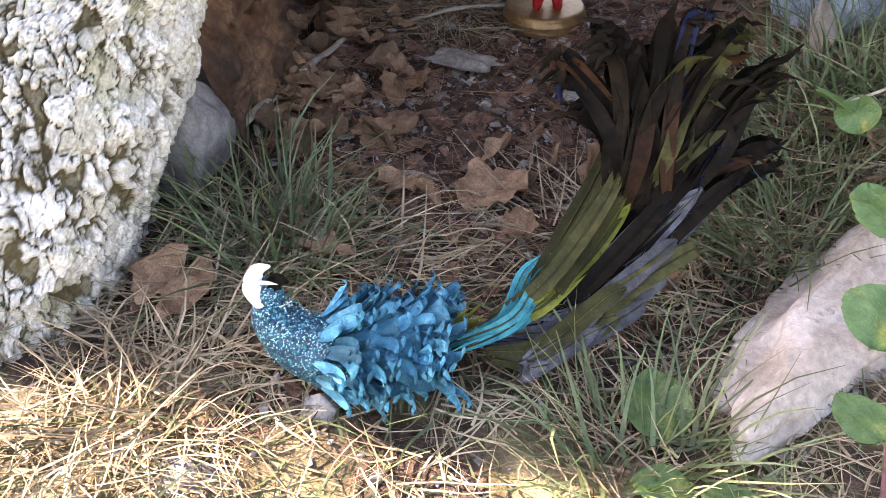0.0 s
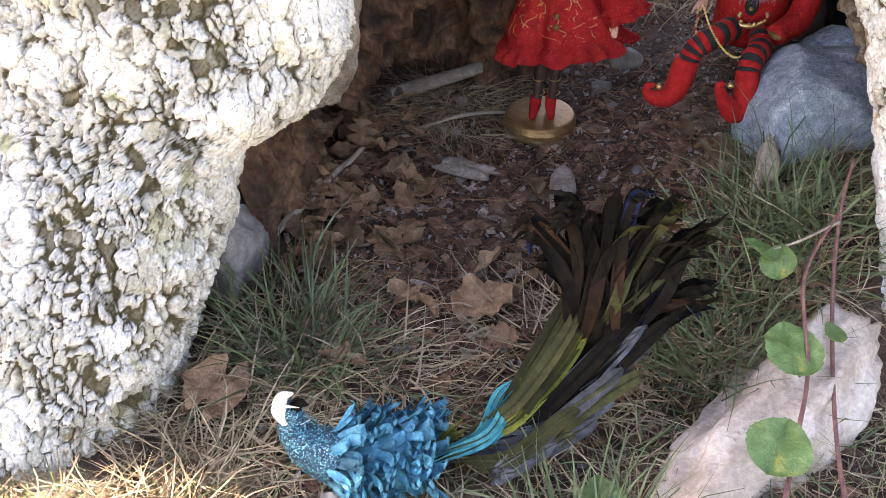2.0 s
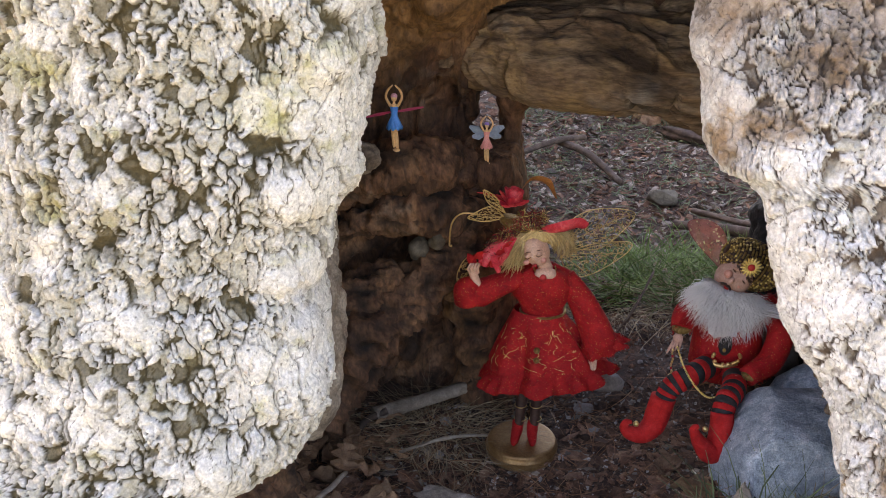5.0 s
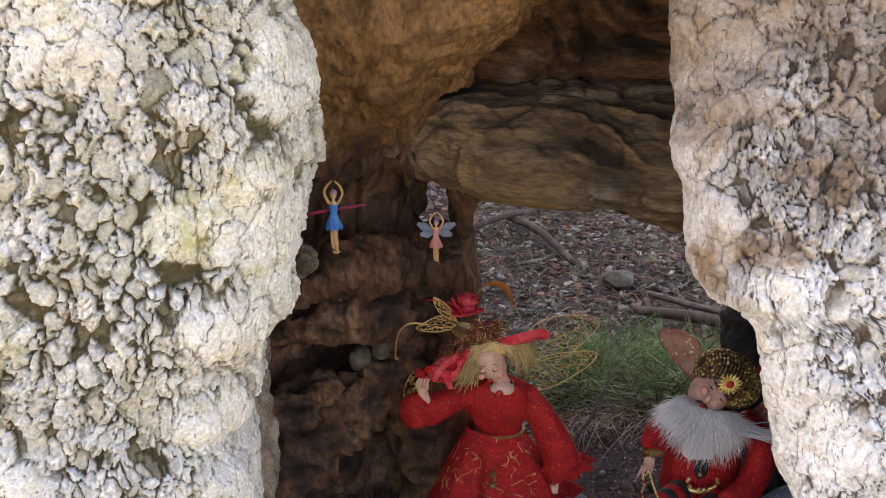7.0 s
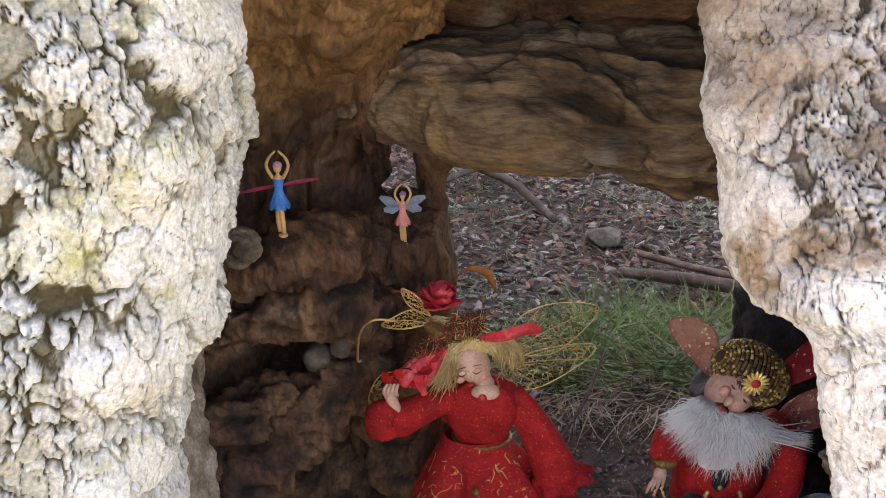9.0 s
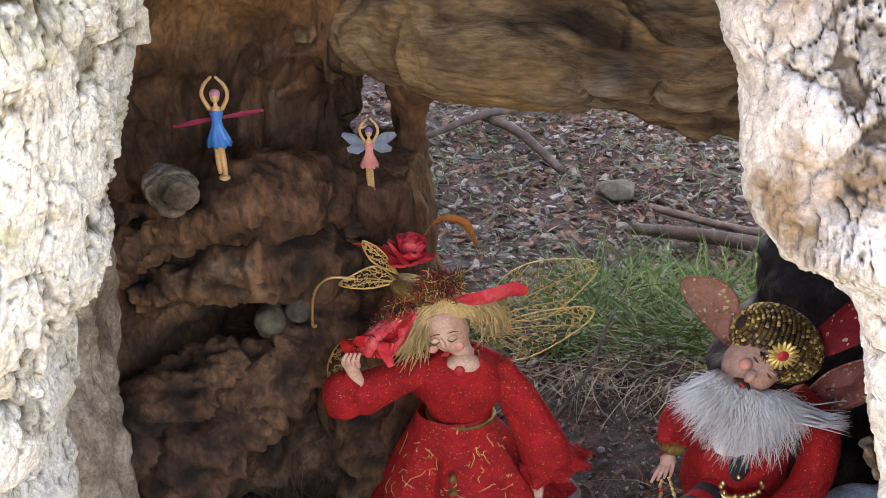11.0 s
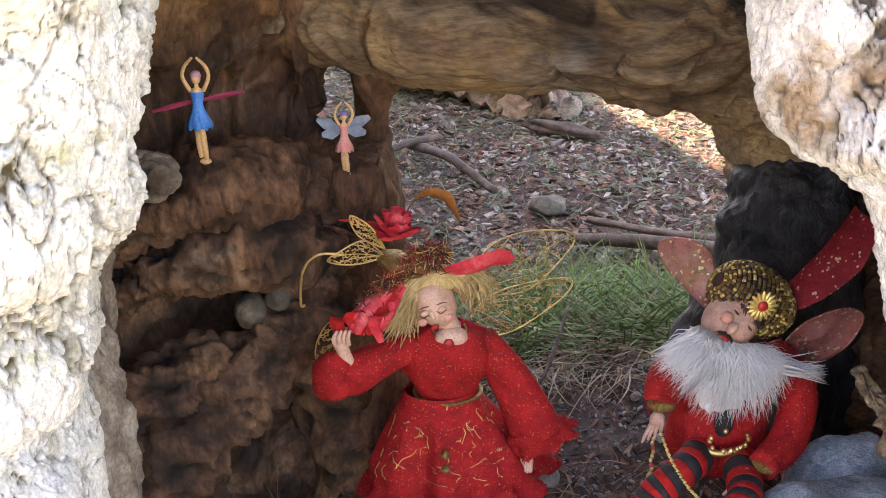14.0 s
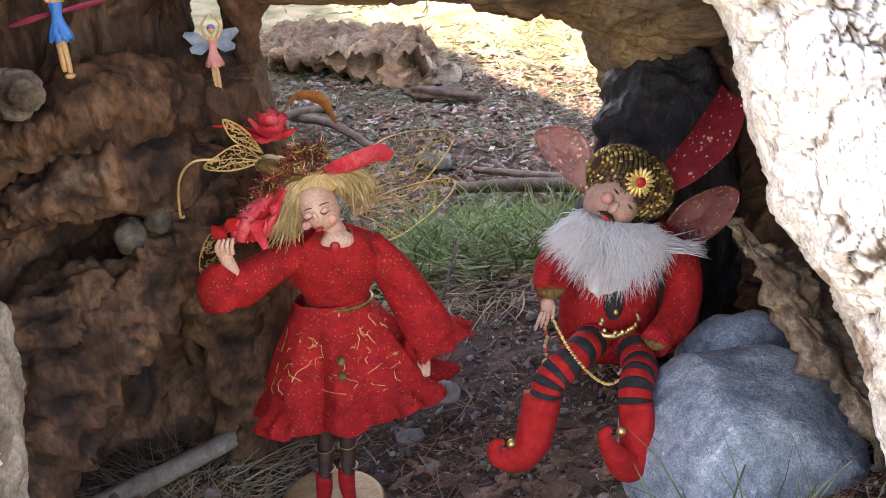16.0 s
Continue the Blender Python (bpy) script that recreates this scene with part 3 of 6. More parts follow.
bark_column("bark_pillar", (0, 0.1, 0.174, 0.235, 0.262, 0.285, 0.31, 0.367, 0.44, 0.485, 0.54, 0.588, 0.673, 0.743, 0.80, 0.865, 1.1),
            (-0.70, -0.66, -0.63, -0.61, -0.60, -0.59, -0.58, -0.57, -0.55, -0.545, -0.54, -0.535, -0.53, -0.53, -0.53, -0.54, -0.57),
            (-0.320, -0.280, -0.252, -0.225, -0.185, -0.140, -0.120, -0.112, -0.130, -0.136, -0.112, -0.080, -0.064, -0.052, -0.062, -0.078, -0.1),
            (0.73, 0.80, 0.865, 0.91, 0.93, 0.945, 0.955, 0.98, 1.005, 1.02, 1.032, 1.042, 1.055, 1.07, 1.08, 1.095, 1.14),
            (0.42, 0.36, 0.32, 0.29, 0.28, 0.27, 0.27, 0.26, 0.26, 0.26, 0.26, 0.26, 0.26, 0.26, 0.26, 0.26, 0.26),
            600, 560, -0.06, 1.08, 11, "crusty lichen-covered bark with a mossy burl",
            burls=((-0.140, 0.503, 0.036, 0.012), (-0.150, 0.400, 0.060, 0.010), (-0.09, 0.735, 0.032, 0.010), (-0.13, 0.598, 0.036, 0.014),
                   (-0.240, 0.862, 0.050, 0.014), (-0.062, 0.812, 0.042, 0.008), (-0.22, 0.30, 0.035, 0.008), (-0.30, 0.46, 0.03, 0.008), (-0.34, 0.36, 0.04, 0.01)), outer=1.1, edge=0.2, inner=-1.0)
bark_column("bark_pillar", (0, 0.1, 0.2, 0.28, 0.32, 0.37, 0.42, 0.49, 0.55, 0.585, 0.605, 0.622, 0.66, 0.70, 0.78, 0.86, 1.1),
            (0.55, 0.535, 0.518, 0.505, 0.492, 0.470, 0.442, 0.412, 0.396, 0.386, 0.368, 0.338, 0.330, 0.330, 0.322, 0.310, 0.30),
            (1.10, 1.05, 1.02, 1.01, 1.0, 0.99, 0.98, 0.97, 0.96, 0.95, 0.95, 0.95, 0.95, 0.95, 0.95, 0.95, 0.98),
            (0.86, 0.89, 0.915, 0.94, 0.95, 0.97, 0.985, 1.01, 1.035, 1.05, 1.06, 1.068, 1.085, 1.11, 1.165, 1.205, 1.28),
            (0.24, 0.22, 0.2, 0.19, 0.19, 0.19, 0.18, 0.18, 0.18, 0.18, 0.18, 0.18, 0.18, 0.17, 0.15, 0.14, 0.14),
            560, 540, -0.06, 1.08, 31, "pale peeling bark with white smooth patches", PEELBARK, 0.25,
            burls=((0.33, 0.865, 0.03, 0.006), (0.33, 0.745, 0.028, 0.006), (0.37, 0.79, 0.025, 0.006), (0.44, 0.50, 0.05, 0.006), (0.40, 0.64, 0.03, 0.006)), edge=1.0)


def plan_wall(name, path, mat, z0, z1, nz, shift, seed, amp=1.0, label="", close=True, grain=(1, 1, 0.35)):
    """An inner wall: a plan line swept upward, pushed by shift(P) and roughened."""
    line = spline(path, 40)
    d = np.concatenate([[0], np.cumsum(np.linalg.norm(np.diff(line, axis=0), axis=1))])
    n = int(d[-1] / 0.0034)
    line = np.stack([np.interp(np.linspace(0, d[-1], n), d, line[:, k]) for k in (0, 1)], 1)
    z = np.linspace(z0, z1, nz)
    P = np.concatenate([np.repeat(line[:, None, :], nz, 1), np.repeat(z[None, :, None], n, 0)], 2)
    P = P + shift(P)
    N = -normals(P, wrap=False)
    g = np.array(grain)
    W = P + 0.03 * np.stack([fbm(P, 12, 3, seed + k) for k in (1, 2, 3)], -1)
    ridge = 1 - np.abs(fbm(W * g, 26, 4, seed + 7))
    f1, f2, cid, off = worley(np.stack([W[..., 0] - 0.45 * W[..., 2], W[..., 1], 0.5 * W[..., 2]], -1), 26, seed + 4)
    knob = sstep(0.0, 0.35, f2 - f1) * cid
    g1, g2, gid, off2 = worley(W * np.array((1, 1, 0.4)), 75, seed + 14)
    splint = sstep(0.0, 0.14, g2 - g1) * (0.3 + 0.7 * gid)
    calm = 1 - 0.5 * sstep(0.52, 0.60, P[..., 2])
    hh = 0.034 * fbm(P, 7, 3, seed) + calm * (0.030 * knob + 0.016 * ridge) + 0.004 * (1 - np.abs(fbm(W * g, 75, 3, seed + 40))) + 0.0035 * splint + 0.001 * fbm(W * g, 170, 2, seed + 41)
    P = P + N * (amp * hh)[..., None]
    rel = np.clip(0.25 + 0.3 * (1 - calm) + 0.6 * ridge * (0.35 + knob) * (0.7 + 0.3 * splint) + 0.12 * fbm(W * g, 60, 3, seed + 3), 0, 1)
    b = Build()
    b.grid(P, mat)
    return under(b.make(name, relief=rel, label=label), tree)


def left_shift(P):
    x, y, z = P[..., 0], P[..., 1], P[..., 2]
    back = sstep(1.45, 1.54, y)
    up = sstep(0.43, 0.49, z)
    dy = back * (0.05 * up - 0.05 * sstep(0.3, 0.42, z) * (1 - up) - 0.17 * sstep(0.58, 0.80, z))
    dx = sstep(-0.02, 0.06, x) * np.clip(z - 0.57, 0, 1) * 0.6
    return np.stack([dx, dy, 0 * z], -1)


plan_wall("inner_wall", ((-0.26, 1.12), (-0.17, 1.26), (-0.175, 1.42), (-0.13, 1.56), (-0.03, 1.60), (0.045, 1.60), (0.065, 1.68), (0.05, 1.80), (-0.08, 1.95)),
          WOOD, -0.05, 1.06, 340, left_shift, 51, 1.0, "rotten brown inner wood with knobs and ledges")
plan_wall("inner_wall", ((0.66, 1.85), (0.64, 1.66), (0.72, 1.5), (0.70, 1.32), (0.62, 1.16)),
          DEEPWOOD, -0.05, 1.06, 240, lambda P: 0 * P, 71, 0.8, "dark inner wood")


def log_loft(name, xs, ymid, ry, zb, zt, mat, seed, nx, nth, label="", amp=1.0, face=None):
    """A lying beam along x, with the grain running along it."""
    x = np.linspace(xs[0], xs[-1], nx)[None, :]
    th = np.linspace(0, 2 * np.pi, nth, endpoint=False)[:, None]
    Y, R, B, T = (np.interp(x, xs, t) for t in (ymid, ry, zb, zt))
    c, s = np.cos(th), np.sin(th)
    py = Y + R * np.sign(c) * np.abs(c) ** 0.75
    pz = (B + T) / 2 + (T - B) / 2 * np.sign(s) * np.abs(s) ** 0.85
    P = np.stack([x + 0 * th, py, pz], -1)
    N = normals(P)
    W = P + 0.05 * np.stack([fbm(P, 5, 2, seed + k) for k in (1, 2, 3)], -1)
    ridge = 1 - np.abs(fbm(W * np.array((0.18, 1, 1)), 22, 4, seed + 7))
    calm = 0 * P[..., 0]
    if face:
        calm = np.exp(-(((P[..., 0] - face[0]) / face[2]) ** 2 + ((P[..., 2] - face[1]) / face[3]) ** 2) ** 2)
    f1, f2, cid, off = worley(W * np.array((0.6, 1, 1)), 22, seed + 51)
    P = P + N * ((1 - 0.85 * calm) * amp * (0.02 * fbm(P, 6, 3, seed) + 0.022 * ridge + 0.012 * sstep(0, 0.2, f2 - f1) * cid) + 0.026 * calm + amp * (0.003 * (1 - np.abs(fbm(W * np.array((0.15, 1, 1)), 90, 3, seed + 8))) + 0.0012 * fbm(W * np.array((0.15, 1, 1)), 190, 2, seed + 9)))[..., None]
    P[:, 0] = P[:, 0].mean(0)
    P[:, -1] = P[:, -1].mean(0)
    g1, g2, gid, off = worley(W * np.array((0.14, 1, 1)), 75, seed + 15)
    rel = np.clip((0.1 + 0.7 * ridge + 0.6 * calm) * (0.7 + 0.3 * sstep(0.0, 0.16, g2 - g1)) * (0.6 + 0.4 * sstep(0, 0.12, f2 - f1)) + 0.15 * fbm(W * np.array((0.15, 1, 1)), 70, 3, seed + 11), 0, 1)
    b = Build()
    b.grid(P, mat, wrap=True)
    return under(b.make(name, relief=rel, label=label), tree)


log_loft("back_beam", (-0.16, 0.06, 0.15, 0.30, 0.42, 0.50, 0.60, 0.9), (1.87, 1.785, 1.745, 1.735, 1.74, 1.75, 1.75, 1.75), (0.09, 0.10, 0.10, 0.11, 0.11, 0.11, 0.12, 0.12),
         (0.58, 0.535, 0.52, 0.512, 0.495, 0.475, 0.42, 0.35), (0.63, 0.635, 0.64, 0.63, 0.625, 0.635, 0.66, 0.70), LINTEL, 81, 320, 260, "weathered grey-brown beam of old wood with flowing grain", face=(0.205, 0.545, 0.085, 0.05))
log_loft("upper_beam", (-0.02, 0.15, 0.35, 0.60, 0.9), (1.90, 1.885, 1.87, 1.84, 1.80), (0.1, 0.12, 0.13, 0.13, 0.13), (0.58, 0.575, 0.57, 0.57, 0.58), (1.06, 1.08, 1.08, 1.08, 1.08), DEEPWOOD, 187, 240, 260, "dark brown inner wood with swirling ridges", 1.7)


def rough_column(name, path, rad, mat, seed, amp=0.012, n=120, seg=90, label="", parent=tree, grain=(1, 1, 0.35)):
    pts = spline(path, 12)
    t = np.linspace(0, 1, n)
    pts = np.stack([np.interp(t, np.linspace(0, 1, len(pts)), pts[:, k]) for k in range(3)], 1)
    r = np.interp(t, np.linspace(0, 1, len(rad)), [q[0] for q in rad])
    r2 = np.interp(t, np.linspace(0, 1, len(rad)), [q[1] for q in rad])
    th = np.linspace(0, 2 * np.pi, seg, endpoint=False)[:, None]
    P = np.stack([pts[None, :, 0] + r * np.cos(th), pts[None, :, 1] + r2 * np.sin(th), pts[None, :, 2] + 0 * th], -1)
    N = normals(P)
    g = np.array(grain)
    ridge = 1 - np.abs(fbm(P * g, 30, 4, seed + 7))
    P = P + N * (amp * (1.2 * fbm(P, 12, 3, seed) + ridge + 0.25 * fbm(P * g, 120, 2, seed + 2)))[..., None]
    P[:, 0], P[:, -1] = P[:, 0].mean(0), P[:, -1].mean(0)
    b = Build()
    b.grid(P, mat, wrap=True)
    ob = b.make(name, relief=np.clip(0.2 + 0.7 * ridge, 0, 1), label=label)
    return under(ob, parent) if parent else ob


rough_column("wood_stub", ((0.075, 1.70, -0.04), (0.085, 1.70, 0.2), (0.08, 1.69, 0.40), (0.078, 1.67, 0.425)), ((0.06, 0.13), (0.05, 0.11), (0.045, 0.09), (0.03, 0.06)), WOOD, 91, label="broken brown wood stub")
rough_column("inner_post", ((0.12, 1.80, -0.03), (0.122, 1.78, 0.25), (0.115, 1.75, 0.45), (0.125, 1.75, 0.64)), ((0.016, 0.05), (0.009, 0.04), (0.007, 0.035), (0.016, 0.05)), WOOD, 95, 0.012, label="thin upright strip of old wood")
rough_column("charred_stump", ((0.60, 1.66, -0.03), (0.585, 1.66, 0.15), (0.588, 1.66, 0.29), (0.592, 1.67, 0.35), (0.61, 1.69, 0.39)), ((0.11, 0.08), (0.10, 0.07), (0.082, 0.06), (0.06, 0.05), (0.02, 0.02)), CHAR, 97, 0.016, label="black charred wood")
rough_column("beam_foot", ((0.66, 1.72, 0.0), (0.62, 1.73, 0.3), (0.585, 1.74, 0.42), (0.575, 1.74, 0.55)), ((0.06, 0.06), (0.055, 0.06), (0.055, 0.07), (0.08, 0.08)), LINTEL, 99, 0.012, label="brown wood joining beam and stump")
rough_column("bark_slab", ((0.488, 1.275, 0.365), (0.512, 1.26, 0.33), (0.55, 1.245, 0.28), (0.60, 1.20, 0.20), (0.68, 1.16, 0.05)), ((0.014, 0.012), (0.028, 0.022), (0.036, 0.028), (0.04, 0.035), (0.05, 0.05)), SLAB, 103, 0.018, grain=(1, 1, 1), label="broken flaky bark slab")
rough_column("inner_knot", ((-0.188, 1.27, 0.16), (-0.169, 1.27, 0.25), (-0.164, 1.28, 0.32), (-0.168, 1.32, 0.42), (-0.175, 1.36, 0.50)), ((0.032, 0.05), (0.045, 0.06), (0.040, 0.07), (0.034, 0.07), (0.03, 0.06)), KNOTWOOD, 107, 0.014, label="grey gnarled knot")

def gnarl(name, pts, rad, mat, seed, label="", amp=0.012):
    """A knotted root or rib of wood along a line."""
    b = Build()
    b.tube(pts, rad, mat, 44, 26)
    V = b.v[0]
    c = np.repeat(V.reshape(44, -1, 3).mean(0)[None], 44, 0).reshape(-1, 3)
    out = V - c
    out /= np.linalg.norm(out, axis=1, keepdims=True) + 1e-9
    r = 1 - np.abs(fbm(V * np.array((0.45, 1, 1)), 40, 4, seed))
    g1, g2, gid, off2 = worley(V * np.array((0.5, 1, 1)), 75, seed + 14)
    sp = sstep(0.0, 0.14, g2 - g1) * (0.3 + 0.7 * gid)
    b.v[0] = V + out * (amp * (r + fbm(V, 16, 3, seed + 3) + 0.6 * sp + 0.3 * fbm(V * np.array((0.4, 1, 1)), 110, 2, seed + 5)))[:, None]
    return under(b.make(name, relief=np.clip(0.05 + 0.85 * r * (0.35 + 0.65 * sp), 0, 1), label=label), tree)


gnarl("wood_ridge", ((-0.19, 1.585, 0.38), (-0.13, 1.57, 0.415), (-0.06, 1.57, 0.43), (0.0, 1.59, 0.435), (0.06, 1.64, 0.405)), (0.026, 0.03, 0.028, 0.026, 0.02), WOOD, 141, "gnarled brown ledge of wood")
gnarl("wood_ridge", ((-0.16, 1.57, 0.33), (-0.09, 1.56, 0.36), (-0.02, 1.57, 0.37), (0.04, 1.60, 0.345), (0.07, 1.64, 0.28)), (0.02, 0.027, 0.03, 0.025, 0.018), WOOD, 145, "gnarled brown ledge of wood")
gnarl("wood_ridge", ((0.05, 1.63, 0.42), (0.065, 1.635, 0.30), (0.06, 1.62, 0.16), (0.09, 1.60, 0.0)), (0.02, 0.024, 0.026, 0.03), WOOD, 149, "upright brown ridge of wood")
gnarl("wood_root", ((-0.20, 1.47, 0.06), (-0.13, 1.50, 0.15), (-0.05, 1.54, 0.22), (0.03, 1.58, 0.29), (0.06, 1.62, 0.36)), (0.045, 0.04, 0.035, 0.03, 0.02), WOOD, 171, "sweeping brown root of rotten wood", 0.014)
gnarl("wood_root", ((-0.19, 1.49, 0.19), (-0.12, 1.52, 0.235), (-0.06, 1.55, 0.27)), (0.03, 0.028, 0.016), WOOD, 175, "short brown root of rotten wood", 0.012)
gnarl("wood_knot", ((-0.125, 1.55, 0.468), (-0.105, 1.52, 0.470), (-0.10, 1.505, 0.470)), (0.012, 0.017, 0.010), KNOTWOOD, 161, "pale rounded knot", 0.007)
# the last mass is added above the view to keep light off the beam
gnarl("wood_roof", ((-0.15, 1.50, 1.10), (0.1, 1.58, 1.10), (0.35, 1.62, 1.10), (0.75, 1.56, 1.10)), (0.15, 0.17, 0.17, 0.17), DEEPWOOD, 165, "added brown wood mass that keeps light off the upper beam", 0.03)
for x, z, r, k in ((-0.03, 0.302, 0.017, 1), (0.0, 0.318, 0.014, 2), (-0.008, 0.275, 0.012, 3), (0.012, 0.345, 0.01, 4)):
    b = Build()
    b.ball((x, 1.556, z), (r, r, r * 1.15), MUDSTONE, (0, 20, 0), 24, 0.15, k)
    under(b.make("embedded_stone", label="rounded grey stone held in the wood"), tree)

# a closed upper trunk, added above all that is seen to shade the hollow
b = Build()
th = np.linspace(0, 2 * np.pi, 90, endpoint=False)[:, None]
zz = np.linspace(0, 1, 40)[None, :]
P = np.stack([0.18 + (0.72 - 0.12 * zz) * np.cos(th), 1.48 + (0.40 - 0.05 * zz) * np.sin(th), 1.04 + 1.5 * zz + 0 * th], -1)
P = P + normals(P) * (0.03 * fbm(P, 4, 4, 5))[..., None]
P[:, 0], P[:, -1] = P[:, 0].mean(0), P[:, -1].mean(0)
b.grid(P, BARK, wrap=True)
under(b.make("upper_trunk", relief=np.full(P.shape[:2], 0.5), tint=np.full(P.shape[:2], 0.5)), tree)
# a long trunk added out of view, only to shade the ground behind
b = Build()
yy = np.linspace(1.2, 5.5, 70)[None, :]
top = np.interp(yy, (1.2, 3.2, 3.95, 4.7, 5.5), (1.55, 1.46, 1.33, 1.12, 0.65))
P = np.stack([-1.25 + 0.4 * np.cos(th) + 0 * yy, yy + 0 * th, top / 2 + (top / 2 + 0.06) * np.sin(th)], -1)
P = P + normals(P) * (0.05 * fbm(P, 4, 4, 8))[..., None]
P[:, 0], P[:, -1] = P[:, 0].mean(0), P[:, -1].mean(0)
b.grid(P, BARK, wrap=True)
under(b.make("fallen_limb", relief=np.full(P.shape[:2], 0.5), tint=np.full(P.shape[:2], 0.5), label="added limb out of view that shades the ground"), tree)


# ---- stones ----
def stone(name, c, r, mat, seed, rot=(0, 0, 0), label="", group="", category="stone", rough=0.12, flat=0.35, seg=40, cut=0.62, box=1.0):
    b = Build()
    th = np.linspace(0, 2 * np.pi, seg, endpoint=False)[:, None]
    ph = np.linspace(1e-7, np.pi - 1e-7, seg // 2)[None, :]
    P = np.stack([np.cos(th) * np.sin(ph), np.sin(th) * np.sin(ph), np.cos(ph) + 0 * th], -1)
    P = np.sign(P) * np.abs(P) ** box
    rs = np.random.default_rng(seed)
    for k in range(9):
        n = rs.normal(size=3)
        n /= np.linalg.norm(n)
        d = np.maximum(P @ n - (cut + flat * 0.5 * rs.random()), 0)
        P = P - d[..., None] * n * 0.9
    P = P * (1 + rough * fbm(P + seed, 1.7, 4, seed))[..., None]
    R = np.array(Euler([radians(a) for a in rot]).to_matrix())
    b.grid((P * np.array(r)) @ R.T, mat, wrap=True)
    ob = b.make(name)
    ob.location = c
    return tagged(ob, label, category, group)


stone("boulder", (0.512, 1.285, 0.094), (0.100, 0.092, 0.106), BLUESTONE, 44, (3, 5, 12), "blue-grey granite boulder with a flat top", rough=0.045, seg=160, cut=0.98, box=0.42)
stone("boulder", (0.575, 1.42, 0.09), (0.075, 0.055, 0.095), BLUESTONE, 8, (0, 0, 30), "smooth blue-grey stone behind the granite boulder", rough=0.07, seg=70, cut=0.7, box=0.75)
stone("stone", (0.525, 1.49, 0.165), (0.045, 0.035, 0.05), STONE, 9, (0, 0, 10), "grey flaky stone wedged under the gnome's wing", rough=0.15, seg=50, cut=0.6, box=0.8)
stone("pale_rock", (0.39, 0.83, -0.01), (0.23, 0.095, 0.065), LIMESTONE, 12, (0, -4, 46), "long pale weathered rock in the grass", rough=0.3, seg=140)
stone("stone", (-0.285, 1.10, 0.02), (0.05, 0.08, 0.085), STONE, 15, (10, 10, 0), "grey slab of stone leaning by the trunk", seg=60)
stone("stone", (0.50, 2.50, 0.0), (0.045, 0.03, 0.022), MUDSTONE, 18, (0, 8, 20), "pale grey flat stone on the soil")
stone("stone", (0.285, 1.585, 0.045), (0.028, 0.022, 0.02), STONE, 21, label="small grey stone on dark soil")
stone("stone", (0.245, 1.555, 0.01), (0.018, 0.016, 0.014), STONE, 24, label="small grey stone on dark soil")
stone("stone", (-0.105, 0.70, -0.02), (0.02, 0.018, 0.016), STONE, 27, label="grey stone under the bird ornament")
stone("stone", (-0.21, 0.63, -0.034), (0.032, 0.026, 0.018), STONE, 30, label="pale stone sunk in dry grass")
for k in range(60):
    x, y = rng.uniform(0.0, 0.75), rng.uniform(1.3, 2.0)
    r = rng.uniform(0.004, 0.010)
    stone("pebble", (x, y, float(height(x, y)) + r * 0.3), (r * 1.2, r, r * 0.8), STONE, 100 + k, (0, 0, rng.uniform(0, 360)), "small grey pebble on the dark soil", "pebbles", seg=14)


# ---- ground litter ----
def scatter(count, area, size, mat, name, label, seed, lift=0.0, flat=0.3, keep=None, cat="litter"):
    """Small angular flakes, joined."""
    rs = np.random.default_rng(seed)
    x, y = rs.uniform(area[0], area[1], count), rs.uniform(area[2], area[3], count)
    if keep is not None:
        k = keep(x, y, rs.random(count))
        x, y = x[k], y[k]
    n = len(x)
    L = rs.uniform(size[0], size[1], n) ** 1.0
    L = size[0] + (size[1] - size[0]) * rs.random(n) ** 2
    w, t = L * rs.uniform(0.3, 0.75, n), L * flat * rs.uniform(0.4, 1, n)
    T = np.array([(-1, -0.6, -1), (0.9, -1, -1), (1, 0.7, -1), (-0.7, 1, -1), (-0.8, -0.5, 1), (0.7, -0.8, 0.8), (0.8, 0.6, 1), (-0.6, 0.8, 0.7)]) / 2
    V = T[None] * (1 + 0.35 * rs.normal(size=(n, 8, 3))) * np.stack([L, w, t], -1)[:, None]
    a, p, q = rs.uniform(0, 6.3, n), rs.normal(0, 0.3, n), rs.normal(0, 0.3, n)
    V[..., 2] += V[..., 0] * np.sin(p)[:, None] + V[..., 1] * np.sin(q)[:, None]
    X = V[..., 0] * np.cos(a)[:, None] - V[..., 1] * np.sin(a)[:, None]
    Y = V[..., 0] * np.sin(a)[:, None] + V[..., 1] * np.cos(a)[:, None]
    V = np.stack([X + x[:, None], Y + y[:, None], V[..., 2] + (height(x, y) + t * 0.4 + lift)[:, None]], -1)
    F0 = np.array([(3, 2, 1, 0), (4, 5, 6, 7), (0, 1, 5, 4), (1, 2, 6, 5), (2, 3, 7, 6), (3, 0, 4, 7)])
    b = Build()
    b.add(V.reshape(-1, 3), (F0[None] + 8 * np.arange(n)[:, None, None]).reshape(-1, 4), mat)
    return tagged(b.make(name, smooth=False), label, cat, kind="stuff")


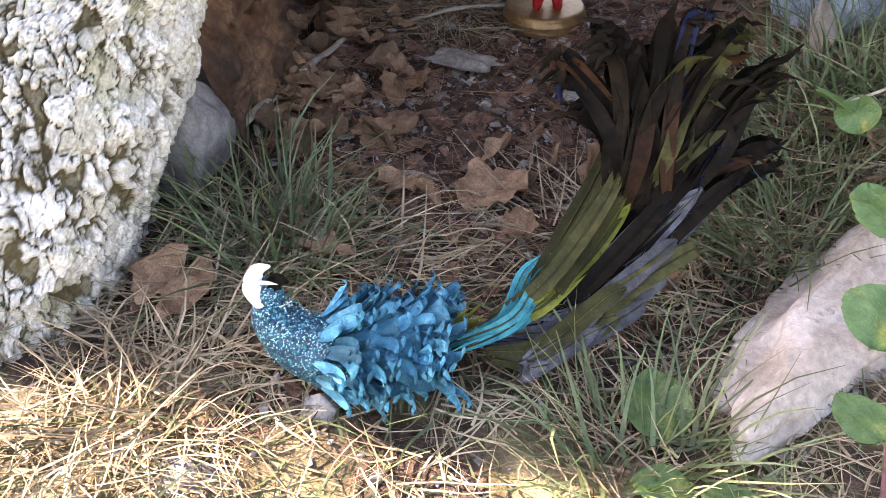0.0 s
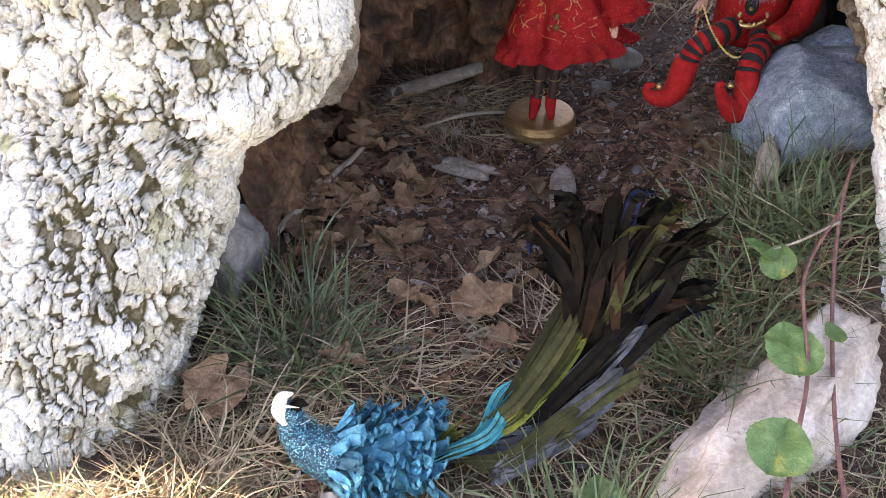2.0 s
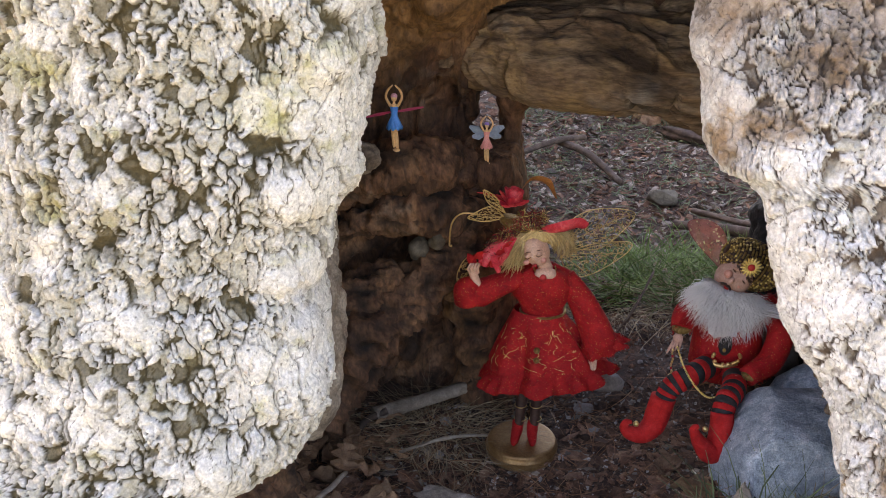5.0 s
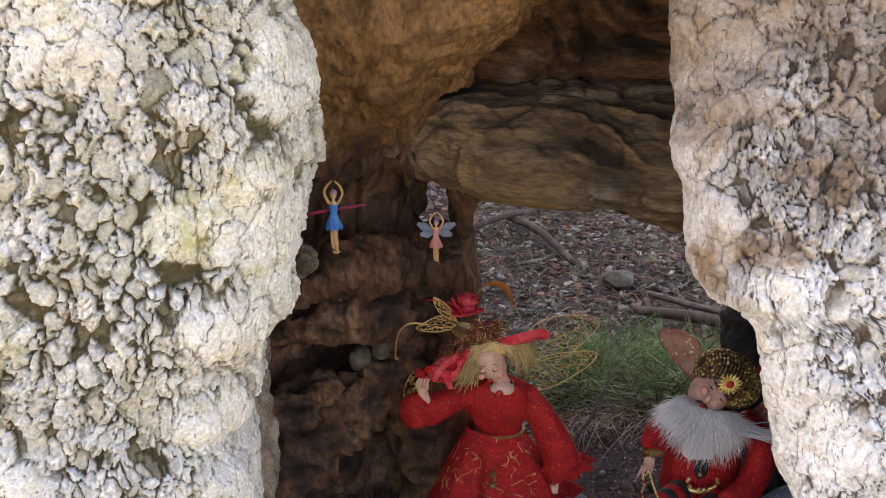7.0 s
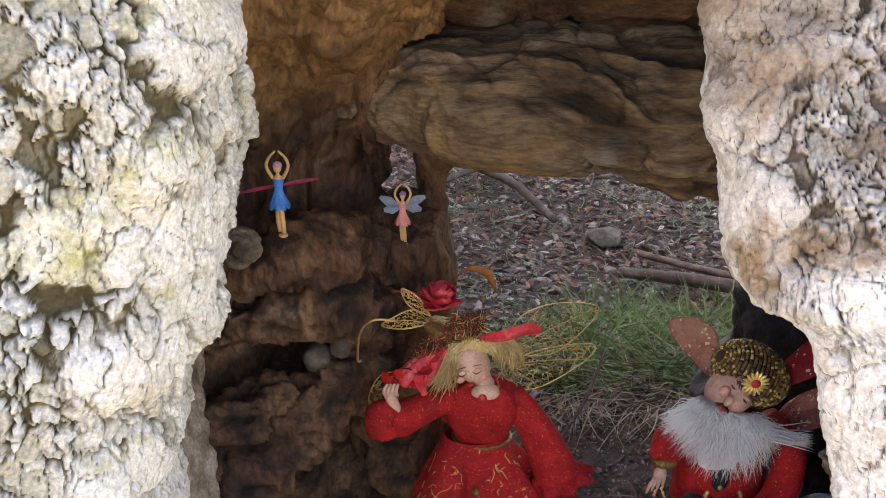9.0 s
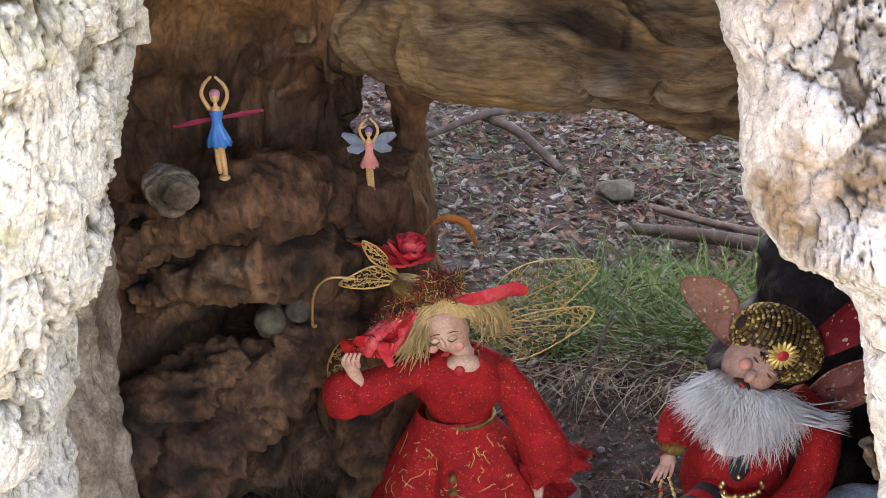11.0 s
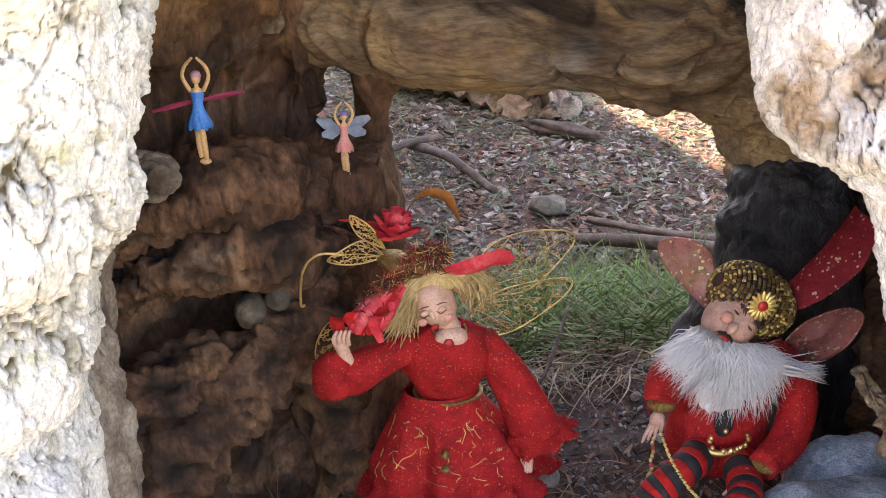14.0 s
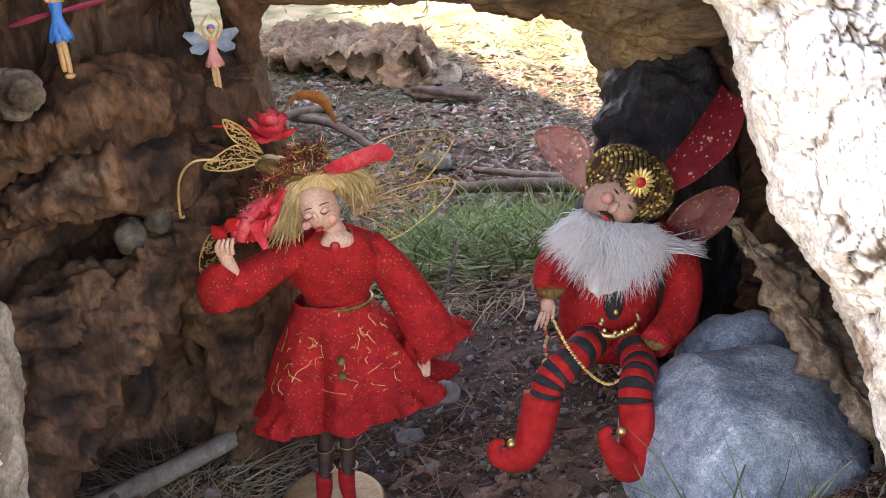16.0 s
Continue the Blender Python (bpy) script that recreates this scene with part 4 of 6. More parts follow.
def blades(count, place, length, width, mat, name, label, seed, up=(0.3, 1.0), bend=0.8, cat="grass", levels=5):
    """Thin bent blades, joined. place(rs, n): x, y and the way they lean."""
    rs = np.random.default_rng(seed)
    x, y, a = place(rs, count)
    n = len(x)
    L = rs.uniform(length[0], length[1], n)
    u = rs.uniform(up[0], up[1], n)
    s = np.linspace(0, 1, levels)
    el = u[:, None] * 1.45 - bend * s[None] * rs.uniform(0.3, 1.3, n)[:, None]
    step = L[:, None] / (levels - 1)
    hx = np.concatenate([np.zeros((n, 1)), np.cumsum(np.cos(el[:, :-1]) * step, 1)], 1)
    hz = np.concatenate([np.zeros((n, 1)), np.cumsum(np.sin(el[:, :-1]) * step, 1)], 1)
    aa = a[:, None] + rs.normal(0, 0.35, n)[:, None] * s[None]
    cx, cy = x[:, None] + hx * np.cos(aa), y[:, None] + hx * np.sin(aa)
    gz = height(cx, cy)
    cz = np.maximum(height(x, y)[:, None] - 0.003 + hz, gz + 0.0015 + 0.012 * rs.random(n)[:, None])
    w = rs.uniform(width[0], width[1], n)[:, None] * (1 - 0.85 * s[None] ** 1.5)
    tw = rs.uniform(0, 3.14, n)[:, None]
    sx, sy, sz = -np.sin(aa) * np.cos(tw), np.cos(aa) * np.cos(tw), np.sin(tw) * 0.7
    A = np.stack([cx - sx * w, cy - sy * w, cz - sz * w], -1)
    B = np.stack([cx + sx * w, cy + sy * w, cz + sz * w], -1)
    V = np.stack([A, B], 2).reshape(n, levels * 2, 3)
    F0 = np.array([(2 * k, 2 * k + 1, 2 * k + 3, 2 * k + 2) for k in range(levels - 1)])
    b = Build()
    b.add(V.reshape(-1, 3), (F0[None] + 2 * levels * np.arange(n)[:, None, None]).reshape(-1, 4), mat)
    return tagged(b.make(name), label, cat, kind="stuff")


def in_tree(x, y):
    return ((x < -0.22) & (y > 0.86 - 0.2 * (x + 0.22)) & (y < 1.5)) | ((x > 0.47) & (y > 0.85) & (y < 1.1)) | ((x < 0.1) & (y > 1.57) & (y < 1.95))


def free(x, y, r):
    return ~in_tree(x, y)


scatter(15000, (-0.35, 0.9, 0.90, 2.0), (0.003, 0.020), CHIP, "bark_crumbs", "reddish brown bark crumbs and humus", 1, keep=lambda x, y, r: free(x, y, r) & ((y < 1.40) | (x < 0.0) | (r < 0.4)))
scatter(2600, (-0.32, 0.5, 0.72, 1.5), (0.008, 0.038), CHIP, "wood_chips", "brown flakes of rotten wood", 2, flat=0.2, keep=lambda x, y, r: free(x, y, r) & ((y > 0.95) | (r < 0.3)))
scatter(700, (-0.32, 0.5, 0.9, 1.45), (0.008, 0.030), GREYCHIP, "wood_chips", "grey flakes of weathered wood", 22, flat=0.2, keep=free)
scatter(12000, (-0.2, 1.3, 1.85, 3.7), (0.004, 0.030), CHIP, "wood_chips", "brown wood chips on the soil behind the tree", 3, flat=0.25, keep=lambda x, y, r: y < 3.45 - 0.9 * (x - 0.7) + 0.5 * (r - 0.7))
scatter(12000, (-0.2, 1.4, 1.85, 3.7), (0.004, 0.026), GREYCHIP, "wood_chips", "grey weathered wood chips on the soil", 4, flat=0.25, keep=lambda x, y, r: y < 3.45 - 0.9 * (x - 0.7) + 0.5 * (r - 0.7))
scatter(7000, (-0.15, 0.8, 1.1, 2.0), (0.0015, 0.009), GRIT, "grit", "pale grit and fine gravel on dark soil", 5, flat=0.7, keep=free, cat="gravel")
scatter(500, (-0.4, 0.5, 0.5, 1.3), (0.003, 0.014), GRIT, "grit", "pale pebbles and crumbs among the grass", 6, flat=0.6, keep=free, cat="gravel")


def tuft_place(tufts, rad):
    def f(rs, n):
        k = rs.integers(0, len(tufts), n)
        t = np.array(tufts)[k]
        a = rs.uniform(0, 2 * np.pi, n)
        r = rad * np.sqrt(rs.random(n)) * t[:, 2]
        return t[:, 0] + r * np.cos(a), t[:, 1] + r * np.sin(a), a + rs.normal(0, 0.9, n)
    return f


def area_place(x0, x1, y0, y1, keep, thick=12, seed=2):
    def f(rs, n):
        x, y = rs.uniform(x0, x1, n), rs.uniform(y0, y1, n)
        c = vnoise(np.stack([x, y, 0 * x], -1), thick, seed) * 0.5 + 0.5
        k = (rs.random(n) < 0.25 + c) & keep(x, y)
        return x[k], y[k], rs.uniform(0, 2 * np.pi, k.sum())
    return f


def lawn(x, y):
    path = np.interp(x, (-0.5, -0.2, 0.1, 0.25, 0.45, 0.8), (1.08, 1.02, 0.92, 0.92, 1.12, 1.25))
    return (y < path) & ~in_tree(x, y)


blades(11500, area_place(-0.7, 0.75, 0.30, 1.25, lawn), (0.03, 0.10), (0.0006, 0.0016), STRAW, "dry_grass", "straw-coloured dry grass lying flat", 11, up=(0.02, 0.4), bend=0.5)
blades(4200, area_place(-0.7, 0.75, 0.30, 1.25, lawn, 9, 6), (0.03, 0.085), (0.0008, 0.0019), GRASS, "green_grass", "short green grass among the straw", 12, up=(0.1, 0.7), bend=0.8)
blades(1100, tuft_place(((-0.20, 1.0, 1.0), (-0.16, 0.93, 0.8), (0.38, 1.05, 1), (0.42, 1.13, 1), (0.33, 0.93, 1), (0.47, 1.02, 0.8), (0.16, 0.64, 1), (0.35, 0.90, 1)), 0.07),
       (0.06, 0.16), (0.0012, 0.003), GRASS, "grass_tuft", "long green grass tufts", 13, up=(0.3, 1.0), bend=0.9)
blades(2100, tuft_place(((0.40, 1.0, 1.2), (0.46, 1.08, 1.2), (0.34, 0.95, 1), (0.30, 0.85, 1), (0.2, 0.62, 1), (-0.25, 0.72, 1), (-0.3, 0.65, 1), (-0.18, 0.92, 1.2), (-0.1, 0.9, 1.2), (-0.24, 0.85, 1), (-0.2, 0.97, 1.2), (0.22, 1.0, 1), (0.12, 0.97, 1)), 0.08), (0.05, 0.13), (0.0007, 0.0016), STRAW, "dry_grass", "dry straw-coloured grass tufts", 23, up=(0.05, 0.6), bend=0.7)
blades(1800, tuft_place(((0.30, 2.02, 1.2), (0.40, 2.0, 1.2), (0.48, 1.96, 1.2), (0.57, 1.95, 1.2), (0.66, 1.93, 1), (0.45, 2.12, 1), (0.6, 2.1, 1)), 0.08),
       (0.05, 0.13), (0.001, 0.0024), FRESHGRASS, "grass_tuft", "green grass strip behind the tree", 14, up=(0.2, 0.8), bend=0.8)
blades(700, tuft_place(((0.35, 1.93, 1.2), (0.5, 1.88, 1.2), (0.62, 1.86, 1)), 0.09), (0.06, 0.16), (0.0006, 0.0014), STRAW, "dry_grass", "dry grass hanging over the soil", 15, up=(0.0, 0.3), bend=0.5)
blades(10000, area_place(0.0, 1.6, 2.2, 3.7, lambda x, y: x > 0.1, 5, 9), (0.02, 0.055), (0.001, 0.002), GRASS, "green_grass", "thin green grass on the worn ground", 16, up=(0.2, 0.8))
blades(2600, area_place(-0.3, 0.6, 0.9, 1.6, lambda x, y: ~in_tree(x, y), 7, 4), (0.04, 0.12), (0.0004, 0.0008), NEEDLE, "pine_needles", "rusty pine needles strewn on the soil", 17, up=(0.0, 0.06), bend=0.05, cat="needles")
blades(500, tuft_place(((-0.02, 1.50, 1), (0.02, 1.47, 1), (0.02, 1.55, 1)), 0.08), (0.07, 0.16), (0.0005, 0.0009), STRAW, "dry_stalks", "dry stalks beside the doll stand", 18, up=(0.0, 0.3), bend=0.1)
blades(26000, area_place(0.2, 9.0, 3.2, 12.0, lambda x, y: y > 3.35 - 0.9 * (x - 0.7), 1.2, 3), (0.04, 0.12), (0.002, 0.005), STRAW, "far_lawn", "sunlit dry lawn far behind", 19, up=(0.1, 0.8), levels=3)
blades(14000, area_place(0.2, 9.0, 3.2, 12.0, lambda x, y: y > 3.35 - 0.9 * (x - 0.7), 1.2, 7), (0.04, 0.12), (0.002, 0.005), GRASS, "far_lawn", "sunlit green lawn far behind", 20, up=(0.1, 0.8), levels=3)
# ---- sticks and leaves ----
def stick(name, pts, rad, mat, label, seed=0, group="", rough=0.0016):
    b = Build()
    b.tube(pts, rad, mat, 14, 10, 0.75)
    V = b.v[0]
    b.v[0] = V + rough * np.stack([fbm(V, 60, 3, seed + k) for k in range(3)], -1)
    return tagged(b.make(name), label, "stick", group)


stick("branch", ((-0.10, 1.505, 0.022), (-0.01, 1.55, 0.028), (0.085, 1.60, 0.034), (0.2, 1.66, 0.03)), (0.016, 0.014, 0.0135, 0.012), STICK, "bare pale branch lying beside the doll stand")
stick("twig", ((-0.13, 1.46, 0.0), (-0.115, 1.49, 0.016), (-0.08, 1.505, 0.03)), (0.004, 0.007, 0.008), DARKTWIG, "bent brown twig at the end of the branch", 3)
stick("twig", ((-0.24, 1.15, 0.0), (-0.18, 1.26, 0.012), (-0.13, 1.36, 0.012)), (0.007, 0.006, 0.004), STICK, "grey twig lying on dry leaves", 5)
stick("twig", ((-0.06, 1.42, 0.006), (0.02, 1.46, 0.012), (0.09, 1.47, 0.012)), (0.003, 0.0035, 0.003), STICK, "thin twig on the soil", 7)
stick("twig", ((0.26, 2.85, 0.01), (0.33, 2.70, 0.03), (0.40, 2.56, 0.01)), (0.014, 0.012, 0.009), DARKTWIG, "dark twig on the worn ground", 9)
stick("twig", ((0.12, 2.72, 0.01), (0.25, 2.80, 0.03), (0.33, 2.86, 0.02)), (0.009, 0.010, 0.01), DARKTWIG, "dark twig on the worn ground", 10)
stick("branch", ((0.50, 2.33, 0.005), (0.65, 2.27, 0.015), (0.95, 2.15, 0.01)), (0.013, 0.018, 0.018), DARKTWIG, "brown branch on the ground behind", 11)
stick("branch", ((0.55, 2.40, 0.01), (0.72, 2.30, 0.01), (0.9, 2.27, 0.01)), (0.008, 0.011, 0.010), DARKTWIG, "brown branch on the ground behind", 13)
stick("twig", ((0.27, 1.72, 0.01), (0.34, 1.80, 0.05), (0.40, 1.92, 0.09)), (0.003, 0.003, 0.002), DARKTWIG, "thin twig leaning into grass", 15)
stone("wood_piece", (0.165, 1.27, 0.004), (0.024, 0.075, 0.016), GREYCHIP, 211, (8, 0, -4), "grey splinter of wood on the soil", category="wood", rough=0.3, cut=0.5)
stone("wood_piece", (0.028, 1.322, 0.0), (0.058, 0.016, 0.013), GREYCHIP, 212, (0, 0, -14), "grey piece of bark on the soil", category="wood", rough=0.3, cut=0.5)
stone("wood_piece", (0.42, 1.16, 0.115), (0.016, 0.05, 0.014), STICK, 213, (35, 0, -12), "pale wood splinter in the grass", category="wood", rough=0.3, cut=0.5)
far = rough_column("old_log", ((0.30, 3.45, 0.0), (0.42, 3.36, 0.03), (0.55, 3.22, 0.03), (0.66, 3.08, 0.0)), ((0.06, 0.10), (0.14, 0.12), (0.13, 0.11), (0.05, 0.05)), LINTEL, 131, 0.035, parent=None)
tagged(far, "weathered grey broken log at the lawn's edge", "log")
stone("wood_piece", (0.64, 2.93, 0.0), (0.13, 0.03, 0.02), DARKTWIG, 214, (0, 0, -36), "flat brown slab of wood before the log", category="wood", rough=0.3, cut=0.5)


def leaf_mesh(name, mat, L, W, curl, seed, serrate=0.0, ragged=0.0):
    b = Build()
    u = np.linspace(0, 1, 22)[:, None]
    v = np.linspace(-1, 1, 11)[None, :]
    w = W * np.sin(np.pi * u ** 0.8) ** 0.7 * (1 + serrate * np.abs(np.sin(u * 38)) + ragged * (np.sin(u * 17 + seed) * 0.5 + vnoise(np.concatenate([u * 9 + seed, u * 0, u * 0], 1), 1.0, seed)[:, None]))
    P = np.stack([v * w, (u - 0.5) * L + 0 * v, 0 * u * v], -1)
    P[..., 2] = curl * L * (0.6 * v ** 2 * np.sin(np.pi * u) + 0.5 * (u - 0.5) ** 2) - 0.05 * L * np.exp(-(v * 6) ** 2) + (0.06 + 0.15 * ragged) * L * fbm(P + seed, 50, 2, seed)
    b.grid(P, mat, thick=0.0007)
    return b


def dry_leaf(at, L, W, curl, seed, rot, label="curled brown dead leaf on the soil"):
    ob = leaf_mesh("dry_leaf", DRYLEAF, L, W, curl, seed, 0.1, 0.4).make("dry_leaf")
    ob.location, ob.rotation_euler = at, [radians(a) for a in rot]
    return tagged(ob, label, "leaf", "dead leaves")


dry_leaf((-0.262, 0.855, 0.0), 0.085, 0.035, 0.1, 3, (8, -6, 70), "large flat brown dead leaf in dry grass")
dry_leaf((-0.135, 1.375, 0.03), 0.045, 0.02, 0.5, 5, (35, 20, 20))
dry_leaf((0.055, 1.02, 0.0), 0.09, 0.03, 0.15, 7, (5, 10, -60), "flat brown bark-like leaf on the soil")
dry_leaf((-0.05, 1.03, 0.0), 0.05, 0.02, 0.3, 9, (10, 0, 50))
dry_leaf((0.52, 3.03, 0.03), 0.07, 0.03, 0.5, 11, (60, 10, 10), "orange dead leaf by the far log")
for k in range(84):
    x, y = rng.uniform(-0.25, -0.02), rng.uniform(1.12, 1.50)
    if k > 60:
        x, y = rng.uniform(-0.2, 0.45), rng.uniform(0.85, 1.35)
    dry_leaf((x, y, float(height(x, y)) + 0.008 + 0.012 * rng.random()), rng.uniform(0.03, 0.07), rng.uniform(0.010, 0.024), rng.uniform(0.1, 0.6), 20 + k,
             (rng.normal(0, 22), rng.normal(0, 22), rng.uniform(0, 360)))

# ---- bramble ----
bramble = tagged(empty("bramble", (0.36, 0.62, -0.02)), "trailing bramble with round green yellowing leaves", "plant")
b = Build()
b.tube(((0.33, 0.56, -0.02), (0.345, 0.63, 0.05), (0.375, 0.72, 0.08), (0.40, 0.80, 0.095), (0.41, 0.90, 0.14), (0.46, 0.98, 0.17)), (0.0028, 0.0025, 0.002), CANE, 8, 8)
under(b.make("cane"), bramble)
b = Build()
b.tube(((0.44, 0.55, -0.02), (0.43, 0.72, 0.02), (0.45, 0.90, 0.09), (0.47, 1.0, 0.16), (0.49, 1.05, 0.2)), (0.003, 0.0025, 0.002), CANE, 8, 8)
under(b.make("cane"), bramble)
b = Build()
b.tube(((0.46, 0.97, 0.165), (0.41, 0.94, 0.16), (0.375, 0.93, 0.153)), (0.0018, 0.0014), STICK, 8, 8)
under(b.make("cane"), bramble)
for at, L, W, rot, sd in (((0.385, 0.820, 0.105), 0.075, 0.033, (12, 10, 5), 1), ((0.349, 0.694, 0.09), 0.07, 0.033, (15, 14, -25), 2), ((0.305, 0.595, 0.075), 0.05, 0.024, (8, 5, 30), 3),
                          ((0.180, 0.690, -0.002), 0.072, 0.028, (18, -4, 4), 4), ((0.365, 0.93, 0.155), 0.042, 0.022, (14, 20, 60), 5), ((0.383, 0.915, 0.15), 0.045, 0.02, (30, -20, -20), 6),
                          ((0.17, 0.60, -0.005), 0.05, 0.022, (5, 5, 80), 7), ((0.22, 0.575, 0.0), 0.06, 0.024, (-5, 8, 40), 8), ((0.43, 0.83, 0.12), 0.03, 0.012, (10, 10, 20), 9)):
    lf = leaf_mesh("leaf", LEAF, L, W, 0.12, sd, 0.06).make("leaf")
    lf.location, lf.rotation_euler = at, [radians(a) for a in rot]
    bpy.context.view_layer.update()
    under(lf, bramble)


# ---- feathered bird ornament ----
def bird():
    b = Build()
    rs = np.random.default_rng(3)
    b.ball((-0.055, 0.735, 0.018), (0.058, 0.042, 0.038), TEAL, (0, 0, -8), 24)
    b.tube(((-0.092, 0.725, 0.022), (-0.122, 0.733, 0.030), (-0.144, 0.740, 0.047), (-0.148, 0.744, 0.064)), (0.032, 0.027, 0.019, 0.013), GLITTER, 24)
    b.ball((-0.147, 0.746, 0.073), (0.0135, 0.014, 0.014), GLITTER, (0, 0, 10), 18)
    for k in range(700):
        q = rs.random()
        c = np.array((np.interp(q, (0, 0.5, 1), (-0.092, -0.128, -0.148)), np.interp(q, (0, 1), (0.725, 0.744)), np.interp(q, (0, 0.5, 1), (0.022, 0.033, 0.066))))
        n = rs.normal(size=3) * (1, 1, 1) + (0, -0.3, 0.4)
        n /= np.linalg.norm(n)
        r = np.interp(q, (0, 0.5, 1), (0.032, 0.026, 0.013)) * 1.01
        b.ball(c + n * r, (0.0011, 0.0011, 0.0007), (SEQUIN, GLITTER, TURQ)[k % 3], (rs.uniform(0, 90), rs.uniform(0, 90), 0), 6)
    # white pieces shaped as the sun glint on the head
    b.tube(((-0.152, 0.738, 0.066), (-0.159, 0.740, 0.082), (-0.154, 0.744, 0.097), (-0.143, 0.747, 0.100)), (0.006, 0.0085, 0.0065, 0.001), HEADGLINT, 12)
    b.strip(((-0.156, 0.737, 0.088), (-0.147, 0.738, 0.088), (-0.136, 0.742, 0.083)), (0.006, 0.005, 0.001), HEADGLINT, (0.2, -0.5, 0.8), 0.3)
    b.strip(((-0.148, 0.735, 0.066), (-0.138, 0.736, 0.064), (-0.127, 0.740, 0.068)), (0.0025, 0.003, 0.001), HEADGLINT, (0, -0.5, 0.8), 0.3)
    b.tube(((-0.145, 0.744, 0.078), (-0.138, 0.748, 0.084), (-0.130, 0.750, 0.080)), (0.009, 0.007, 0.0008), INK, 8)

    def vane(pts, widths, mat, side, barbs, cup=0.4):
        """A feather: its vane, quill and loose barbs along both edges."""
        b.strip(pts, widths, mat, side, cup, 5)
        line = spline(pts, 5)
        w = np.interp(np.linspace(0, 1, len(line)), np.linspace(0, 1, len(widths)), widths)
        side = np.array(side) / (np.linalg.norm(side) + 1e-9)
        for _ in range(barbs):
            j = rs.integers(1, len(line) - 1)
            d = line[j] - line[j - 1]
            d /= np.linalg.norm(d) + 1e-9
            q = rs.choice((-1, 1))
            o = side * q * w[j] * 0.55 + d * w[j] * 0.8 + rs.normal(0, 0.0007, 3)
            p = line[j] + side * q * w[j] * 0.8
            b.tube((p, p + o), (0.00035, 0.00012), mat, 3, 1)

    for k in range(210):
        f, a = rs.random(), rs.uniform(-1.75, 1.55)
        c = np.array((-0.108 + 0.095 * f, 0.728 + 0.010 * f, 0.014))
        n = np.array((0.10, np.sin(a), np.cos(a)))
        base = c + n * np.array((0.01, 0.034, 0.034)) * (1.1 - 0.25 * f)
        d = np.array((0.85, 0.40 * np.sin(a), 0.10)) + rs.normal(0, 0.22, 3)
        d /= np.linalg.norm(d)
        L = rs.uniform(0.024, 0.040)
        side = np.cross(d, n)
        turn = side * rs.choice((-1, 1)) * rs.uniform(0.3, 0.8)
        pts = [base, base + L * (0.4 * d + 0.10 * n), base + L * (0.75 * d + 0.22 * n + 0.12 * turn), base + L * (0.95 * d + 0.36 * n + 0.45 * turn), base + L * (0.86 * d + 0.50 * n + 0.75 * turn)]
        w = rs.uniform(0.8, 1.25)
        vane(pts, [w * q for q in (0.0018, 0.0050, 0.0062, 0.0048, 0.0008)], TEAL, side, 12, 0.5)

    def plume(end, w, mat, tip=(0, 0, 0), start=0.0, sag=0.0, barbs=10):
        """A tail feather from the body's end along the tail's curve to its own tip."""
        end, tip = np.array(end), np.array(tip)
        s0 = np.array((-0.002, 0.735, 0.016)) + rs.normal(0, 0.005, 3) * (1, 1, 0.6)
        way = end - s0
        mid = s0 + way * 0.5 + np.array((0.016, -0.016, -0.010 + sag))
        pts = [s0 + (mid - s0) * start * 1.6, mid, end, end + tip]
        side = np.cross(way, (-0.35, -0.75, 0.55))
        side /= np.linalg.norm(side)
        vane(pts, [w * q for q in (0.35, 0.9, 1, 0.8, 0.1)], mat, side, barbs, 0.3)
        b.tube(pts, (0.0009, 0.0004), OLIVE if mat is not INK else INK, 5, 4)
    # lower fan of slate feathers
    for k in range(34):
        u = rs.random()
        e = np.array((0.10 + 0.11 * u, 0.735 + 0.080 * u, 0.018 + 0.050 * u)) + rs.normal(0, 0.010, 3)
        plume(e, 0.0095, (SLATE, SLATE, SLATE, OLIVE)[k % 4], (0.018, 0.006 + 0.012 * u, 0.004 + 0.004 * rs.normal()), 0.25 + 0.55 * rs.random(), 0, 24)
    for k in range(30):
        u = rs.random()
        e = np.array((0.15 + 0.08 * u, 0.81 + 0.04 * u, 0.055 + 0.055 * u)) + rs.normal(0, 0.010, 3)
        plume(e, 0.0095, (SLATE, SLATE, OLIVE, SLATE, INK)[k % 5], (0.024, 0.014, 0.016 + 0.006 * rs.normal()), 0.3 + 0.5 * rs.random(), 0, 24)
    # olive rim and turquoise stripe
    for k in range(14):
        e = np.array((0.150, 0.845, 0.105)) + rs.normal(0, 0.008, 3)
        plume(e, 0.0085, LIME if k % 7 == 0 else OLIVE, (0.012, 0.018, 0.038), 0.2 + 0.5 * rs.random(), 0.008, 24)
    for k in range(9):
        e = np.array((0.066 + 0.028 * rs.random(), 0.786, 0.056)) + rs.normal(0, 0.003, 3)
        plume(e, 0.0055, TURQ, (0.020, 0.012, 0.014), 0.1 * rs.random(), 0.016, 16)
    for k in range(7):
        s1 = np.array((0.004, 0.742, 0.020)) + rs.normal(0, 0.004, 3)
        vane((s1, s1 + (0.012, 0.010, 0.012), s1 + np.array((0.022, 0.022, 0.018)) + rs.normal(0, 0.005, 3)), (0.002, 0.005, 0.0008), LIME, (0.5, -0.6, 0.3), 20)
